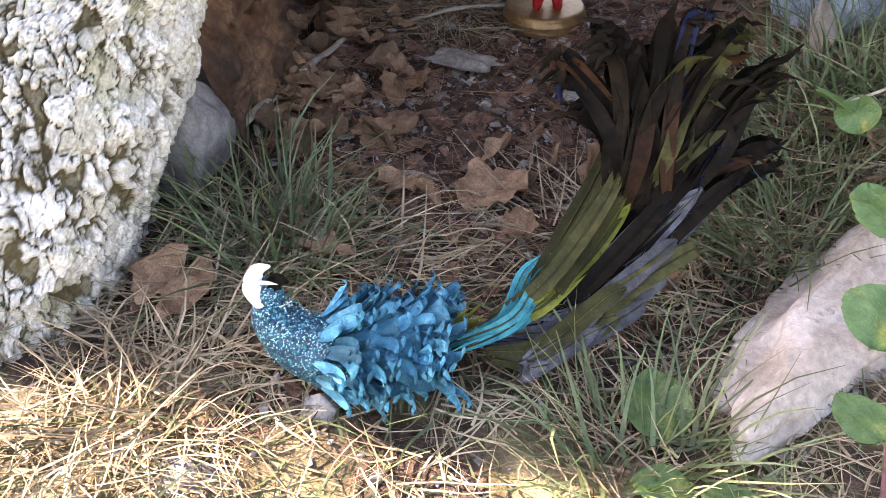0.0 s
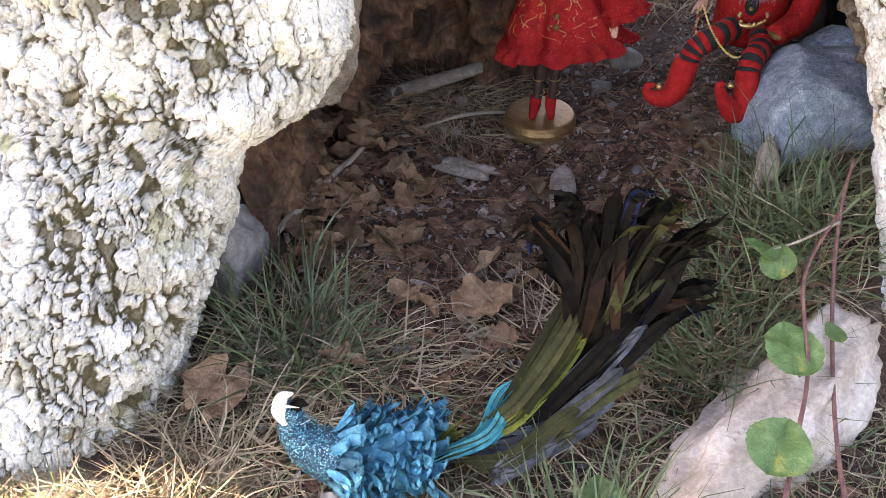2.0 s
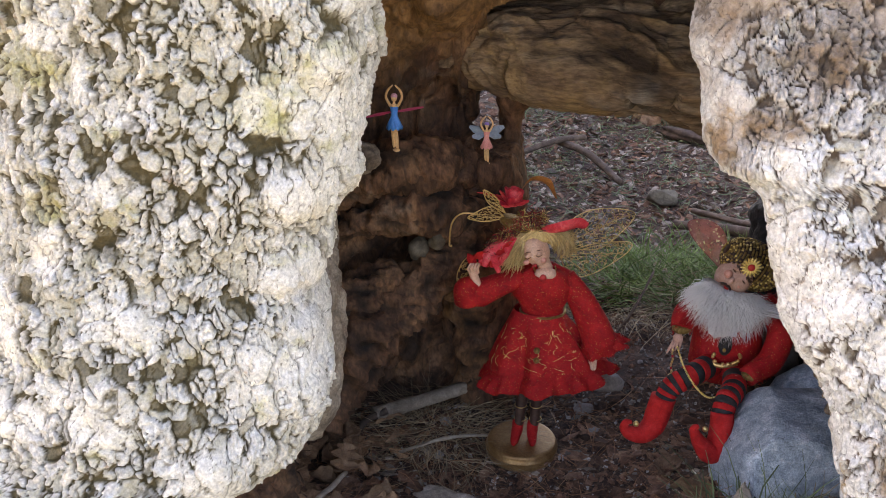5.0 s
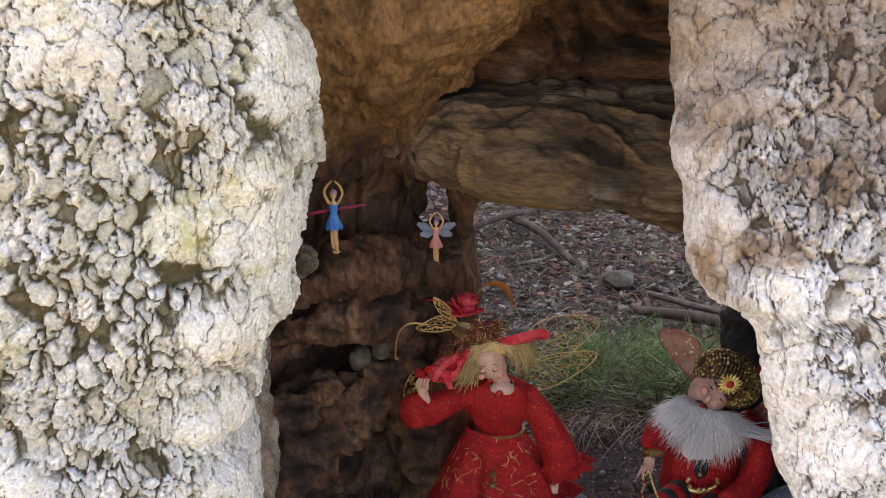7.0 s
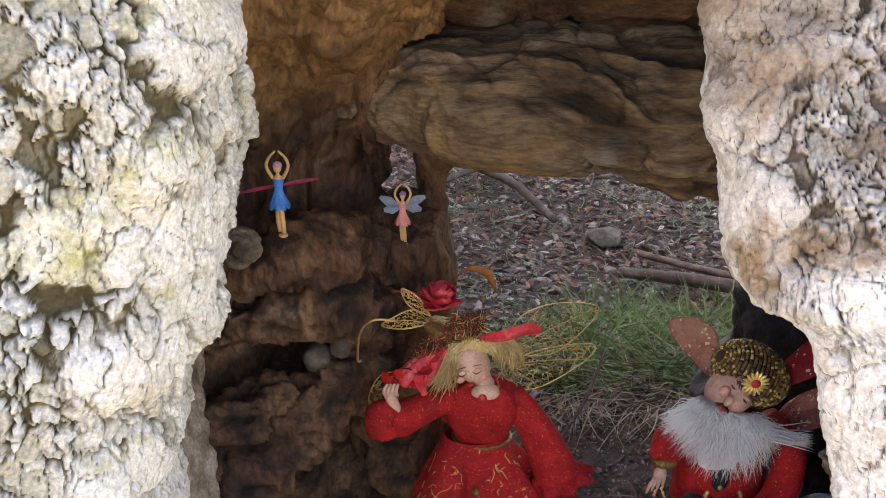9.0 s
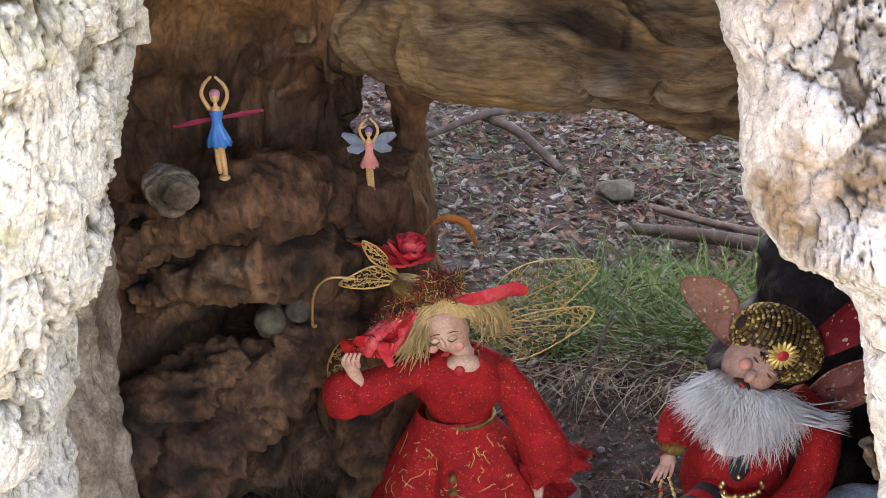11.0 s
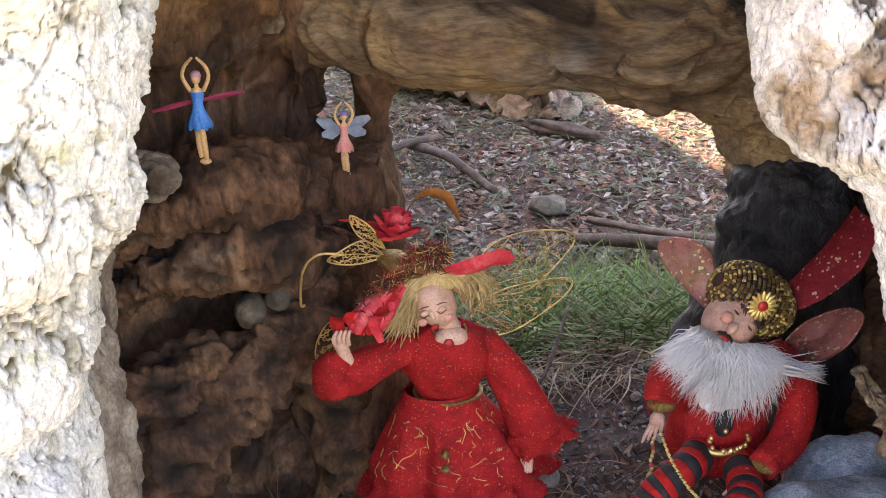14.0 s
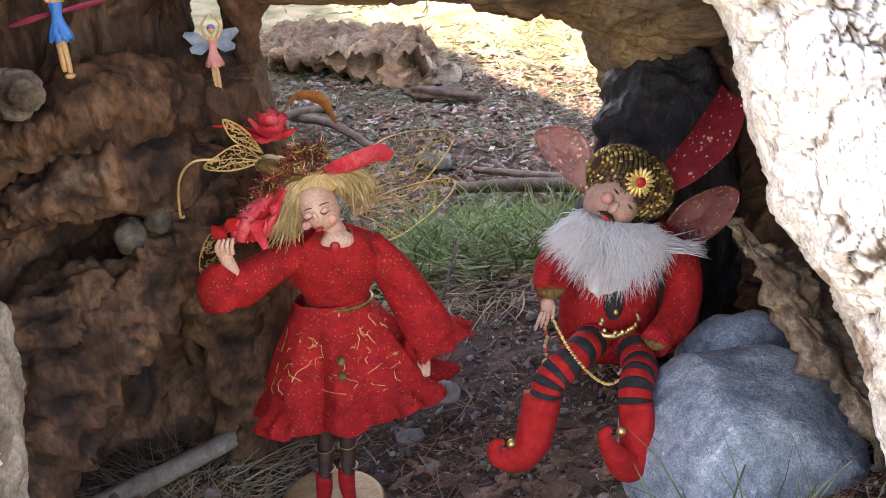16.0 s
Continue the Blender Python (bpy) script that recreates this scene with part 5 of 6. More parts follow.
    # dark plumes in loose bunches that curl apart at their ends
    tips = (((0.117, 0.90, 0.215), (-0.030, 0.0, -0.006)), ((0.150, 0.90, 0.240), (-0.026, 0.0, 0.010)), ((0.176, 0.89, 0.245), (0.006, 0.0, 0.016)), ((0.206, 0.89, 0.262), (0.022, 0.0, 0.010)),
            ((0.246, 0.90, 0.245), (0.028, 0.0, 0.004)), ((0.274, 0.90, 0.196), (0.030, 0.0, 0.016)), ((0.298, 0.90, 0.122), (0.030, 0.0, 0.004)), ((0.255, 0.89, 0.160), (0.016, 0.0, 0.018)))
    for k in range(120):
        end, curl = (np.array(q) for q in tips[rs.integers(0, len(tips))])
        s0 = np.array((0.150 + 0.055 * rs.random(), 0.835 + 0.02 * rs.random(), 0.070 + 0.03 * rs.random()))
        h = 0.50 + 0.50 * rs.random() ** 0.7
        e = s0 + h * (end - s0) + rs.normal(0, 0.007, 3)
        mid = 0.5 * (s0 + e) + np.array((-0.35 * curl[0], -0.006, 0)) + rs.normal(0, 0.007, 3)
        w = rs.uniform(0.7, 1.35)
        mat = NAVY if k % 19 == 5 else OLIVE if k % 9 == 3 else RUSTDARK if k % 13 == 6 else INK
        vane((s0, mid, e, e + curl * 0.6 + (0, 0, 0.004), e + curl + rs.normal(0, 0.006, 3)), [w * q for q in (0.003, 0.0072, 0.0075, 0.005, 0.0008)], mat, np.array((0.8, 0.15, -0.3)) + rs.normal(0, 0.3, 3), 22)
    for k in range(9):
        s0 = np.array((0.188 + 0.02 * rs.random(), 0.842, 0.092 + 0.01 * rs.random()))
        b.strip((s0, s0 + (0.012, 0.008, 0.006), s0 + (0.026, 0.012, 0.012)), (0.002, 0.004, 0.001), TURQ, (-0.4, 0.3, 0.8), 0.2, 4)
    return tagged(b.make("bird_ornament"), "blue feathered bird ornament with long dark tail plumes lying on grass", "ornament")


bird()


# ---- dolls ----
def wire_wing(b, pts, mat, rad=0.0008, cells=9, inner=0.0005):
    """An outline of wire with veins, filled with a fine net of wire."""
    out = spline(list(pts) + [pts[0]], 8)
    b.tube(out, (rad,), mat, 6, 1)
    c = out.mean(0)
    rs = np.random.default_rng(int(abs(c[0]) * 1e5))
    n = cells * 26
    net = c + (out[rs.integers(0, len(out), n)] - c) * np.sqrt(rs.random(n))[:, None]
    net = np.concatenate([net, out[::2]])
    for k in range(n):
        d = np.linalg.norm(net - net[k], axis=1)
        for q in np.argsort(d)[1:4]:
            b.tube((net[k], net[q]), (inner,), mat, 3, 1)
    for f in (0.3, 0.5, 0.68):
        end = out[int(len(out) * f)]
        b.tube((pts[0], 0.5 * (pts[0] + end) + (0, -0.002, 0.004), end), (rad * 0.7,), mat, 5, 5)


def fuzz(b, P, N, length, mat, rs, rad=0.00035, lie=(0, 0, 0)):
    """Short hairs standing on the points P along N."""
    for p, n in zip(P, N):
        d = n + rs.normal(0, 0.55, 3) + np.array(lie)
        d *= rs.uniform(0.5, 1) * length / np.linalg.norm(d)
        b.tube((p, p + d), (rad, rad * 0.3), mat, 3, 1)


def lady():
    b = Build()
    rs = np.random.default_rng(5)
    for sx in (-0.012, 0.012):
        b.tube(((0.146 + sx, 1.46, 0.04), (0.150 + sx, 1.468, 0.075), (0.155 + sx, 1.475, 0.15)), (0.007, 0.009, 0.011), BOOT, 12)
        b.tube(((0.146 + sx, 1.466, 0.045), (0.144 + sx, 1.455, 0.034), (0.142 + sx * 1.2, 1.435, 0.026), (0.141 + sx * 1.2, 1.425, 0.027)), (0.009, 0.009, 0.006, 0.002), PLAINRED, 12)
        for z in (0.075, 0.05):
            b.tube([(0.149 + sx + 0.0095 * np.cos(a), 1.466 + 0.0095 * np.sin(a), z) for a in np.linspace(0, 6.3, 10)], (0.0007,), GOLD, 5, 2)
    # skirt in deep uneven folds, with a gathered frill at the hem
    def skirt(a, t, out=1.0):
        a, t = np.asarray(a, float), np.asarray(t, float)
        wide = np.interp(t, (0, 0.08, 0.3, 0.72, 0.78, 0.92, 1), (0.036, 0.042, 0.056, 0.082, 0.082, 0.098, 0.101))
        fold = np.sin(7 * a + 0.8) + 0.6 * np.sin(11 * a + 2.1) + 0.5 * np.sin(4 * a)
        frill = np.sin(19 * a + 1.5 * np.sin(5 * a)) * sstep(0.76, 1.0, t)
        R = wide * (1 + 0.085 * fold * sstep(0.0, 0.5, t) + 0.055 * frill) * out
        drop = np.interp(t, (0, 1), (0.240, 0.116)) + t * (0.012 * np.cos(a) - 0.008 * np.sin(a) + 0.004 * frill)
        return np.stack([0.158 + 0.016 * t + R * np.cos(a), 1.485 + 0.70 * R * np.sin(a), drop], -1)
    A, T = np.meshgrid(np.linspace(0, 2 * np.pi, 260, endpoint=False), np.linspace(0, 1, 44), indexing="ij")
    b.grid(skirt(A, T), VELVET, wrap=True)
    b.grid(skirt(A[:, :6], 1 - T[:, :6] * 0.9, 0.97), VELVET, wrap=True)
    aa, tt = rs.uniform(0, 2 * np.pi, 5200), rs.uniform(0.76, 1.0, 5200)
    fuzz(b, skirt(aa, tt), skirt(aa, tt, 1.2) - skirt(aa, tt, 1.0), 0.0045, PLAINRED, rs, 0.0004)
    b.lathe((0.165, 1.487, 0), ((0.030, 0.232), (0.032, 0.245), (0.042, 0.265), (0.045, 0.285), (0.038, 0.302), (0.020, 0.312), (0.012, 0.316)), VELVET, 60, 7, 0.03, 1.05, 0.75)
    b.tube([(0.166 + 0.034 * np.cos(a), 1.485 + 0.026 * np.sin(a), 0.236) for a in np.linspace(0, 6.3, 24)], (0.0022,), OLDGOLD, 6, 2)
    b.tube(((0.162, 1.458, 0.235), (0.158, 1.452, 0.215), (0.157, 1.44, 0.185)), (0.0012,), GOLD, 6)
    for z in (0.195, 0.178, 0.160):
        b.ball((0.157, 1.432, z), (0.005, 0.005, 0.005), OLDGOLD, seg=12)
    for k in range(62):
        a, t = rs.uniform(3.1, 6.3), rs.uniform(0.18, 0.74)
        da, dt = rs.normal(0, 0.035), rs.normal(0, 0.018)
        q = np.arange(5)
        pts = skirt(a + da * q + rs.normal(0, 0.02, 5), np.clip(t + dt * q + rs.normal(0, 0.008, 5), 0.05, 0.76), 1.018)
        b.tube(pts, (0.00036,), BRIGHTGOLD, 4, 3)
    # sleeves, forearms
    b.tube(((0.132, 1.482, 0.296), (0.100, 1.474, 0.285), (0.068, 1.468, 0.272), (0.050, 1.464, 0.268)), (0.016, 0.018, 0.022, 0.013), VELVET, 20)
    b.tube(((0.052, 1.466, 0.262), (0.050, 1.462, 0.282), (0.062, 1.462, 0.296)), (0.022, 0.020, 0.010), VELVET, 18)
    b.tube(((0.066, 1.462, 0.285), (0.061, 1.460, 0.303), (0.057, 1.458, 0.315)), (0.007, 0.0065, 0.006), SKIN, 12)
    for q in range(4):
        b.tube(((0.054 + 0.004 * q, 1.456, 0.313), (0.052 + 0.0045 * q, 1.452, 0.322), (0.056 + 0.004 * q, 1.455, 0.329)), (0.0026, 0.0022, 0.0014), SKIN, 8)
    b.tube(((0.197, 1.484, 0.297), (0.222, 1.476, 0.262), (0.243, 1.468, 0.222), (0.256, 1.462, 0.190)), (0.016, 0.021, 0.025, 0.028), VELVET, 24, squash=0.7)
    th2 = np.linspace(0, 2 * np.pi, 60, endpoint=False)[:, None]
    w2 = np.linspace(0, 1, 8)[None, :]
    r2 = (0.029 + 0.010 * w2) * (1 + 0.16 * w2 * np.sin(8 * th2))
    cuff = np.stack([0.250 + 0.012 * w2 + r2 * np.cos(th2) * 0.85, 1.464 + 0.62 * r2 * np.sin(th2), 0.202 - 0.020 * w2 + 0.35 * r2 * np.cos(th2)], -1)
    b.grid(cuff, VELVET, wrap=True)
    for src, L in ((cuff[:, 3:].reshape(-1, 3), 0.0045),):
        pk = src[rs.integers(0, len(src), 1100)]
        fuzz(b, pk, (pk - np.array((0.256, 1.464, 0.195))) * 25, L, PLAINRED, rs, 0.0004)
    b.tube(((0.243, 1.462, 0.205), (0.247, 1.458, 0.180), (0.243, 1.456, 0.165)), (0.007, 0.006, 0.005), SKIN, 12)
    for q in range(4):
        b.tube(((0.240 + 0.003 * q, 1.455, 0.168), (0.239 + 0.003 * q, 1.451, 0.155), (0.238 + 0.003 * q, 1.452, 0.146 + 0.002 * q)), (0.0024, 0.002, 0.0012), SKIN, 8)
    # neck, head, hair
    b.tube(((0.168, 1.482, 0.305), (0.165, 1.478, 0.318), (0.160, 1.478, 0.332)), (0.014, 0.010, 0.010), SKIN, 14)
    b.ball((0.167, 1.470, 0.306), (0.017, 0.011, 0.012), SKIN, seg=14)
    b.ball((0.152, 1.474, 0.343), (0.0195, 0.020, 0.026), SKIN, (8, -22, 0), 24)
    b.ball((0.1465, 1.455, 0.340), (0.0028, 0.004, 0.006), SKIN, (0, -22, 0), 10)
    b.ball((0.149, 1.4548, 0.3270), (0.0046, 0.0024, 0.0022), LIPS, (0, -22, 0), 10)
    b.tube([(0.166 + 0.016 * np.cos(a), 1.477 + 0.014 * np.sin(a), 0.312 + 0.006 * np.sin(a)) for a in np.linspace(2.9, 6.6, 16)], (0.0015,), GOLD, 6, 2)
    b.ball((0.163, 1.459, 0.305), (0.0055, 0.003, 0.006), LIPS, seg=12)
    for x, y, z in ((0.1395, 1.4560, 0.3405), (0.1555, 1.4545, 0.3450)):
        b.ball((x, y, z + 0.001), (0.0048, 0.0026, 0.0032), SKIN, (0, -20, 0), 10)
        b.tube(((x - 0.0050, y - 0.0012, z), (x - 0.001, y - 0.0026, z - 0.0020), (x + 0.005, y - 0.0012, z + 0.0014)), (0.0004, 0.0007, 0.0004), EYELINE, 5, 4)
        b.tube(((x - 0.005, y - 0.0004, z + 0.0062), (x, y - 0.0012, z + 0.0086), (x + 0.0052, y + 0.0004, z + 0.0082)), (0.0003, 0.0006, 0.0003), EYELINE, 5, 4)
    for x, y, z in ((0.1375, 1.4580, 0.3310), (0.1625, 1.4570, 0.3350)):
        b.ball((x, y, z), (0.0050, 0.0024, 0.0042), BLUSHED, (0, -20, 0), 12)
    # hair: wavy locks sweeping out from under the hat to both sides
    b.ball((0.186, 1.484, 0.358), (0.022, 0.015, 0.014), BLONDE, (0, 20, 0), 20, 0.3, 2)
    b.ball((0.128, 1.480, 0.336), (0.016, 0.012, 0.018), BLONDE, (0, 30, 0), 18, 0.3, 4)
    b.ball((0.156, 1.482, 0.366), (0.028, 0.017, 0.012), BLONDE, (0, -8, 0), 18, 0.25, 6)
    for k in range(640):
        right = rs.random() < 0.52
        root = np.array((rs.uniform(0.138, 0.176), 1.470 + 0.014 * rs.random(), 0.372 + 0.006 * rs.random()))
        if right:
            end = np.array((rs.uniform(0.180, 0.211), 1.478 + rs.normal(0, 0.008), rs.uniform(0.330, 0.368)))
            mid = np.array((0.172 + 0.022 * rs.random(), 1.462 + 0.008 * rs.random(), 0.374 + 0.008 * rs.random()))
        else:
            end = np.array((rs.uniform(0.098, 0.132), 1.468 + rs.normal(0, 0.007), rs.uniform(0.312, 0.340)))
            mid = np.array((0.118 + 0.006 * rs.normal(), 1.466 + 0.006 * rs.random(), 0.362 + 0.008 * rs.random()))
        q = np.linspace(0, 1, 8)[:, None]
        line = (1 - q) ** 2 * root + 2 * q * (1 - q) * mid + q * q * end
        ph, w = rs.uniform(0, 6.28), 0.0052 * q
        line = line + w * np.concatenate([np.sin(9 * q + ph), np.cos(9 * q + ph), np.sin(9 * q + ph + 1)], 1)
        b.tube(line, (0.0006, 0.0009, 0.0008, 0.0003), BLONDE, 4, 1)
    a, r = rs.uniform(0, 6.28, 2600), np.sqrt(rs.random(2600))
    P = np.stack([0.163 + 0.046 * r * np.cos(a), 1.460 + 0.016 * r * r, 0.280 + 0.030 * r * np.sin(a)], -1)
    fuzz(b, P, np.stack([np.cos(a) * r, -0.8 - 0 * a, np.sin(a) * r - 0.3], -1), 0.0065, PLAINRED, rs, 0.0004)
    # hat: brim ribbon, rose, tinsel, petals, leaves of gold wire
    b.strip(((0.158, 1.466, 0.381), (0.172, 1.455, 0.386), (0.190, 1.452, 0.391), (0.210, 1.460, 0.393), (0.224, 1.468, 0.386)), (0.004, 0.009, 0.013, 0.012, 0.006), PINKRED, (0, -0.45, 0.9), 0.3)
    for k in range(9):
        o = rs.normal(0, 1, 3)
        f = k / 8
        b.strip(((0.112 + 0.008 * f, 1.466, 0.368), np.array((0.086 + 0.022 * f, 1.458, 0.358 - 0.006 * f)) + 0.003 * o, np.array((0.068 + 0.032 * f, 1.456, 0.338)) + 0.003 * o[::-1],
                 np.array((0.064 + 0.036 * f, 1.458, 0.318 + 0.006 * rs.random())) + 0.003 * o), (0.003, 0.007, 0.008, 0.004), PINKRED if k % 3 else PLAINRED, (0.8, -0.5 + 0.5 * rs.normal(), 0.4), 0.7)
    b.ball((0.120, 1.482, 0.383), (0.026, 0.022, 0.010), OLDGOLD, (0, 20, 0), 18)
    for k in range(26):
        a, e = rs.uniform(0, 6.28), rs.uniform(0.35, 1.4)
        c = np.array((0.113, 1.487, 0.410))
        d = np.array((np.cos(a) * np.cos(e), np.sin(a) * np.cos(e), np.sin(e) - 0.15))
        b.strip((c, c + d * 0.016, c + d * 0.029 + (0, 0, 0.004)), (0.004, 0.012, 0.004), PINKRED, np.cross(d, (0.2, 0.1, 1)), 0.6, 4)
    for k in range(900):
        s = rs.random()
        c = np.array((0.080 + 0.085 * s, 1.456 + 0.024 * rs.random(), 0.340 + 0.058 * min(1, s * 1.6) + 0.006 * rs.normal()))
        d = rs.normal(0, 1, 3)
        d /= np.linalg.norm(d)
        b.tube((c, c + d * 0.011), (0.00045,), (BRIGHTGOLD, LIPS, OLDGOLD, DARKRED, BOOT)[k % 5], 3, 1)
    wire_wing(b, ((0.105, 1.480, 0.392), (0.085, 1.475, 0.412), (0.062, 1.470, 0.405), (0.050, 1.470, 0.395), (0.075, 1.475, 0.388)), GOLD)
    wire_wing(b, ((0.105, 1.480, 0.40), (0.090, 1.480, 0.425), (0.072, 1.48, 0.436), (0.080, 1.48, 0.415)), GOLD)
    b.tube(((0.065, 1.47, 0.402), (0.040, 1.47, 0.402), (0.026, 1.47, 0.385), (0.023, 1.47, 0.352), (0.027, 1.47, 0.350)), (0.0013, 0.0015), GOLD, 6)
    wire_wing(b, ((0.078, 1.478, 0.330), (0.050, 1.476, 0.328), (0.036, 1.476, 0.305), (0.036, 1.476, 0.285), (0.052, 1.476, 0.295), (0.070, 1.478, 0.315)), GOLD)
    wire_wing(b, ((0.190, 1.505, 0.335), (0.205, 1.515, 0.375), (0.245, 1.525, 0.390), (0.300, 1.530, 0.383), (0.280, 1.525, 0.350), (0.245, 1.52, 0.325)), GOLD, cells=14)
    wire_wing(b, ((0.190, 1.505, 0.320), (0.235, 1.515, 0.335), (0.295, 1.525, 0.336), (0.290, 1.52, 0.318), (0.240, 1.515, 0.285), (0.205, 1.51, 0.285)), GOLD, cells=14)
    b.strip(((0.120, 1.50, 0.415), (0.140, 1.51, 0.440), (0.165, 1.515, 0.436), (0.180, 1.515, 0.410)), (0.002, 0.007, 0.009, 0.002), RUST, (0.3, -0.6, 0.7), 0.3)
    b.strip(((0.110, 1.49, 0.41), (0.085, 1.49, 0.425), (0.062, 1.49, 0.428)), (0.002, 0.004, 0.001), LIPS, (0, -0.5, 0.8), 0.3)
    return tagged(b.make("fairy_doll"), "red velvet fairy doll with flowered hat and gold wire wings", "doll")


lady()
b = Build()
b.lathe((0.14, 1.452, 0.0), ((0.0, -0.004), (0.056, -0.004), (0.057, 0.002), (0.0555, 0.005), (0.0575, 0.008), (0.0575, 0.011), (0.0545, 0.013), (0.055, 0.018), (0.0535, 0.0205), (0.051, 0.0215), (0.048, 0.0215), (0.0, 0.022)), BRASSLID, 96)
tagged(b.make("display_stand"), "round brass-coloured doll stand on dark soil", "stand")


def limb_stripes(b, pts, r0, r1, n, mats):
    line = spline(pts, 24)
    k = len(line) // n
    for i in range(n):
        seg = line[i * k: (i + 1) * k + 1 if i < n - 1 else None]
        a, c = r0 + (r1 - r0) * i / n, r0 + (r1 - r0) * (i + 1) / n
        b.tube(seg, (a, a * 1.02, c), mats[i % len(mats)], 16, 1)


def gnome():
    b = Build()
    rs = np.random.default_rng(9)
    b.lathe((0.443, 1.45, 0), ((0.0, 0.150), (0.045, 0.155), (0.052, 0.175), (0.050, 0.205), (0.048, 0.235), (0.046, 0.262), (0.030, 0.285), (0.012, 0.295)), VELVET, 60, 5, 0.03, 1.05, 0.8)
    b.ball((0.432, 1.411, 0.226), (0.010, 0.008, 0.018), BLACK, seg=16)
    b.tube(((0.405, 1.405, 0.203), (0.425, 1.396, 0.199), (0.450, 1.398, 0.202)), (0.003, 0.004, 0.003), GOLD, 8)
    for k in range(14):
        a = rs.random() * 6.28
        b.ball((0.432 + 0.02 * np.cos(a), 1.394, 0.215 + 0.012 * np.sin(a)), (0.003, 0.003, 0.003), GOLD, seg=8)
    b.tube(((0.402, 1.445, 0.282), (0.374, 1.43, 0.268), (0.366, 1.415, 0.250)), (0.016, 0.018, 0.016), VELVET, 18)
    b.tube(((0.486, 1.448, 0.282), (0.515, 1.435, 0.245), (0.500, 1.405, 0.208), (0.460, 1.375, 0.194)), (0.017, 0.020, 0.019, 0.015), VELVET, 18)
    for p, d in (((0.363, 1.408, 0.241), (-0.4, -0.2, -1)), ((0.447, 1.370, 0.192), (-1, -0.3, -0.25))):
        p, d = np.array(p), np.array(d)
        b.ball(p + d * 0.004, (0.008, 0.006, 0.009), BLUSH, seg=12)
        for q in range(4):
            o = np.array((0.0035 * (q - 1.5), -0.002, 0.0035 * (q - 1.5) * abs(d[0])))
            b.tube((p + o + d * 0.006, p + o * 1.4 + d * 0.014, p + o * 1.7 + d * 0.020 + (0, 0, -0.002)), (0.0026, 0.0022, 0.0012), BLUSH, 8)
    for x, y, z in ((0.366, 1.412, 0.252), (0.466, 1.378, 0.196)):
        b.ball((x, y, z), (0.015, 0.015, 0.007), OLDGOLD, seg=12)
    # legs, socks and curled shoes
    limb_stripes(b, ((0.425, 1.43, 0.185), (0.382, 1.38, 0.192), (0.352, 1.368, 0.178), (0.340, 1.36, 0.155)), 0.0185, 0.0145, 13, (BLACK, PLAINRED))
    limb_stripes(b, ((0.455, 1.43, 0.178), (0.440, 1.36, 0.182), (0.424, 1.33, 0.180), (0.416, 1.312, 0.160)), 0.0185, 0.0155, 11, (BLACK, PLAINRED))
    b.tube(((0.341, 1.361, 0.165), (0.334, 1.356, 0.140), (0.327, 1.350, 0.122), (0.312, 1.342, 0.113), (0.295, 1.338, 0.116), (0.284, 1.336, 0.126), (0.286, 1.336, 0.136), (0.294, 1.337, 0.136)),
           (0.0185, 0.0185, 0.0175, 0.0145, 0.011, 0.007, 0.005, 0.003), PLAINRED, 18)
    b.tube(((0.417, 1.314, 0.172), (0.416, 1.304, 0.150), (0.412, 1.296, 0.128), (0.400, 1.288, 0.122), (0.386, 1.281, 0.138), (0.375, 1.277, 0.158), (0.371, 1.276, 0.170), (0.378, 1.276, 0.174)),
           (0.0165, 0.017, 0.018, 0.0165, 0.012, 0.008, 0.005, 0.003), PLAINRED, 18)
    b.ball((0.300, 1.331, 0.137), (0.0045, 0.0045, 0.0045), GOLD, seg=12)
    b.ball((0.386, 1.272, 0.172), (0.0045, 0.0045, 0.0045), GOLD, seg=12)
    # chain
    ch = spline(((0.357, 1.38, 0.238), (0.366, 1.365, 0.215), (0.383, 1.352, 0.190), (0.402, 1.346, 0.176), (0.420, 1.350, 0.180), (0.432, 1.352, 0.194)), 11)
    for k, p in enumerate(ch):
        b.ball(p, (0.0021, 0.0008 + 0.0009 * (k % 2), 0.0016 - 0.0008 * (k % 2)), BRIGHTGOLD, (0, 40 - 2 * k, 0), 8)
    for x, y, z0, z1 in ((0.352, 1.385, 0.235, 0.185), (0.424, 1.345, 0.185, 0.145)):
        for z in np.arange(z1, z0, 0.005):
            b.ball((x + 0.001 * np.sin(z * 300), y, z), (0.002, 0.002, 0.0026), (GOLD, LIPS)[int(z * 200) % 4 == 0], seg=8)
        b.ball((x, y, z1), (0.0042, 0.0042, 0.006), GOLD, seg=12)
    # head, cap with rows of beads, flower
    up, across = np.array((0.74, 0, 0.67)), np.array((0.62, 0, -0.78))
    b.ball((0.440, 1.444, 0.322), (0.026, 0.028, 0.031), BLUSH, (0, 45, 0), 24)
    b.ball((0.4285, 1.411, 0.3315), (0.0042, 0.006, 0.0072), BLUSH, (0, 45, 0), 12)
    for x, z in ((0.4335, 0.3445), (0.4485, 0.3265)):
        p = np.array((x, 1.4195, z))
        b.tube((p - across * 0.004 + (0, -0.0012, 0), p + (0, -0.0022, 0), p + across * 0.004 + (0, -0.0012, 0)), (0.0006, 0.0013, 0.0006), EYELINE, 6, 4)
        b.tube((p - across * 0.0055 + up * 0.0030, p + up * 0.0050 + (0, -0.003, 0), p + across * 0.0055 + up * 0.0030), (0.0005, 0.0009, 0.0005), BLUSH, 6, 4)
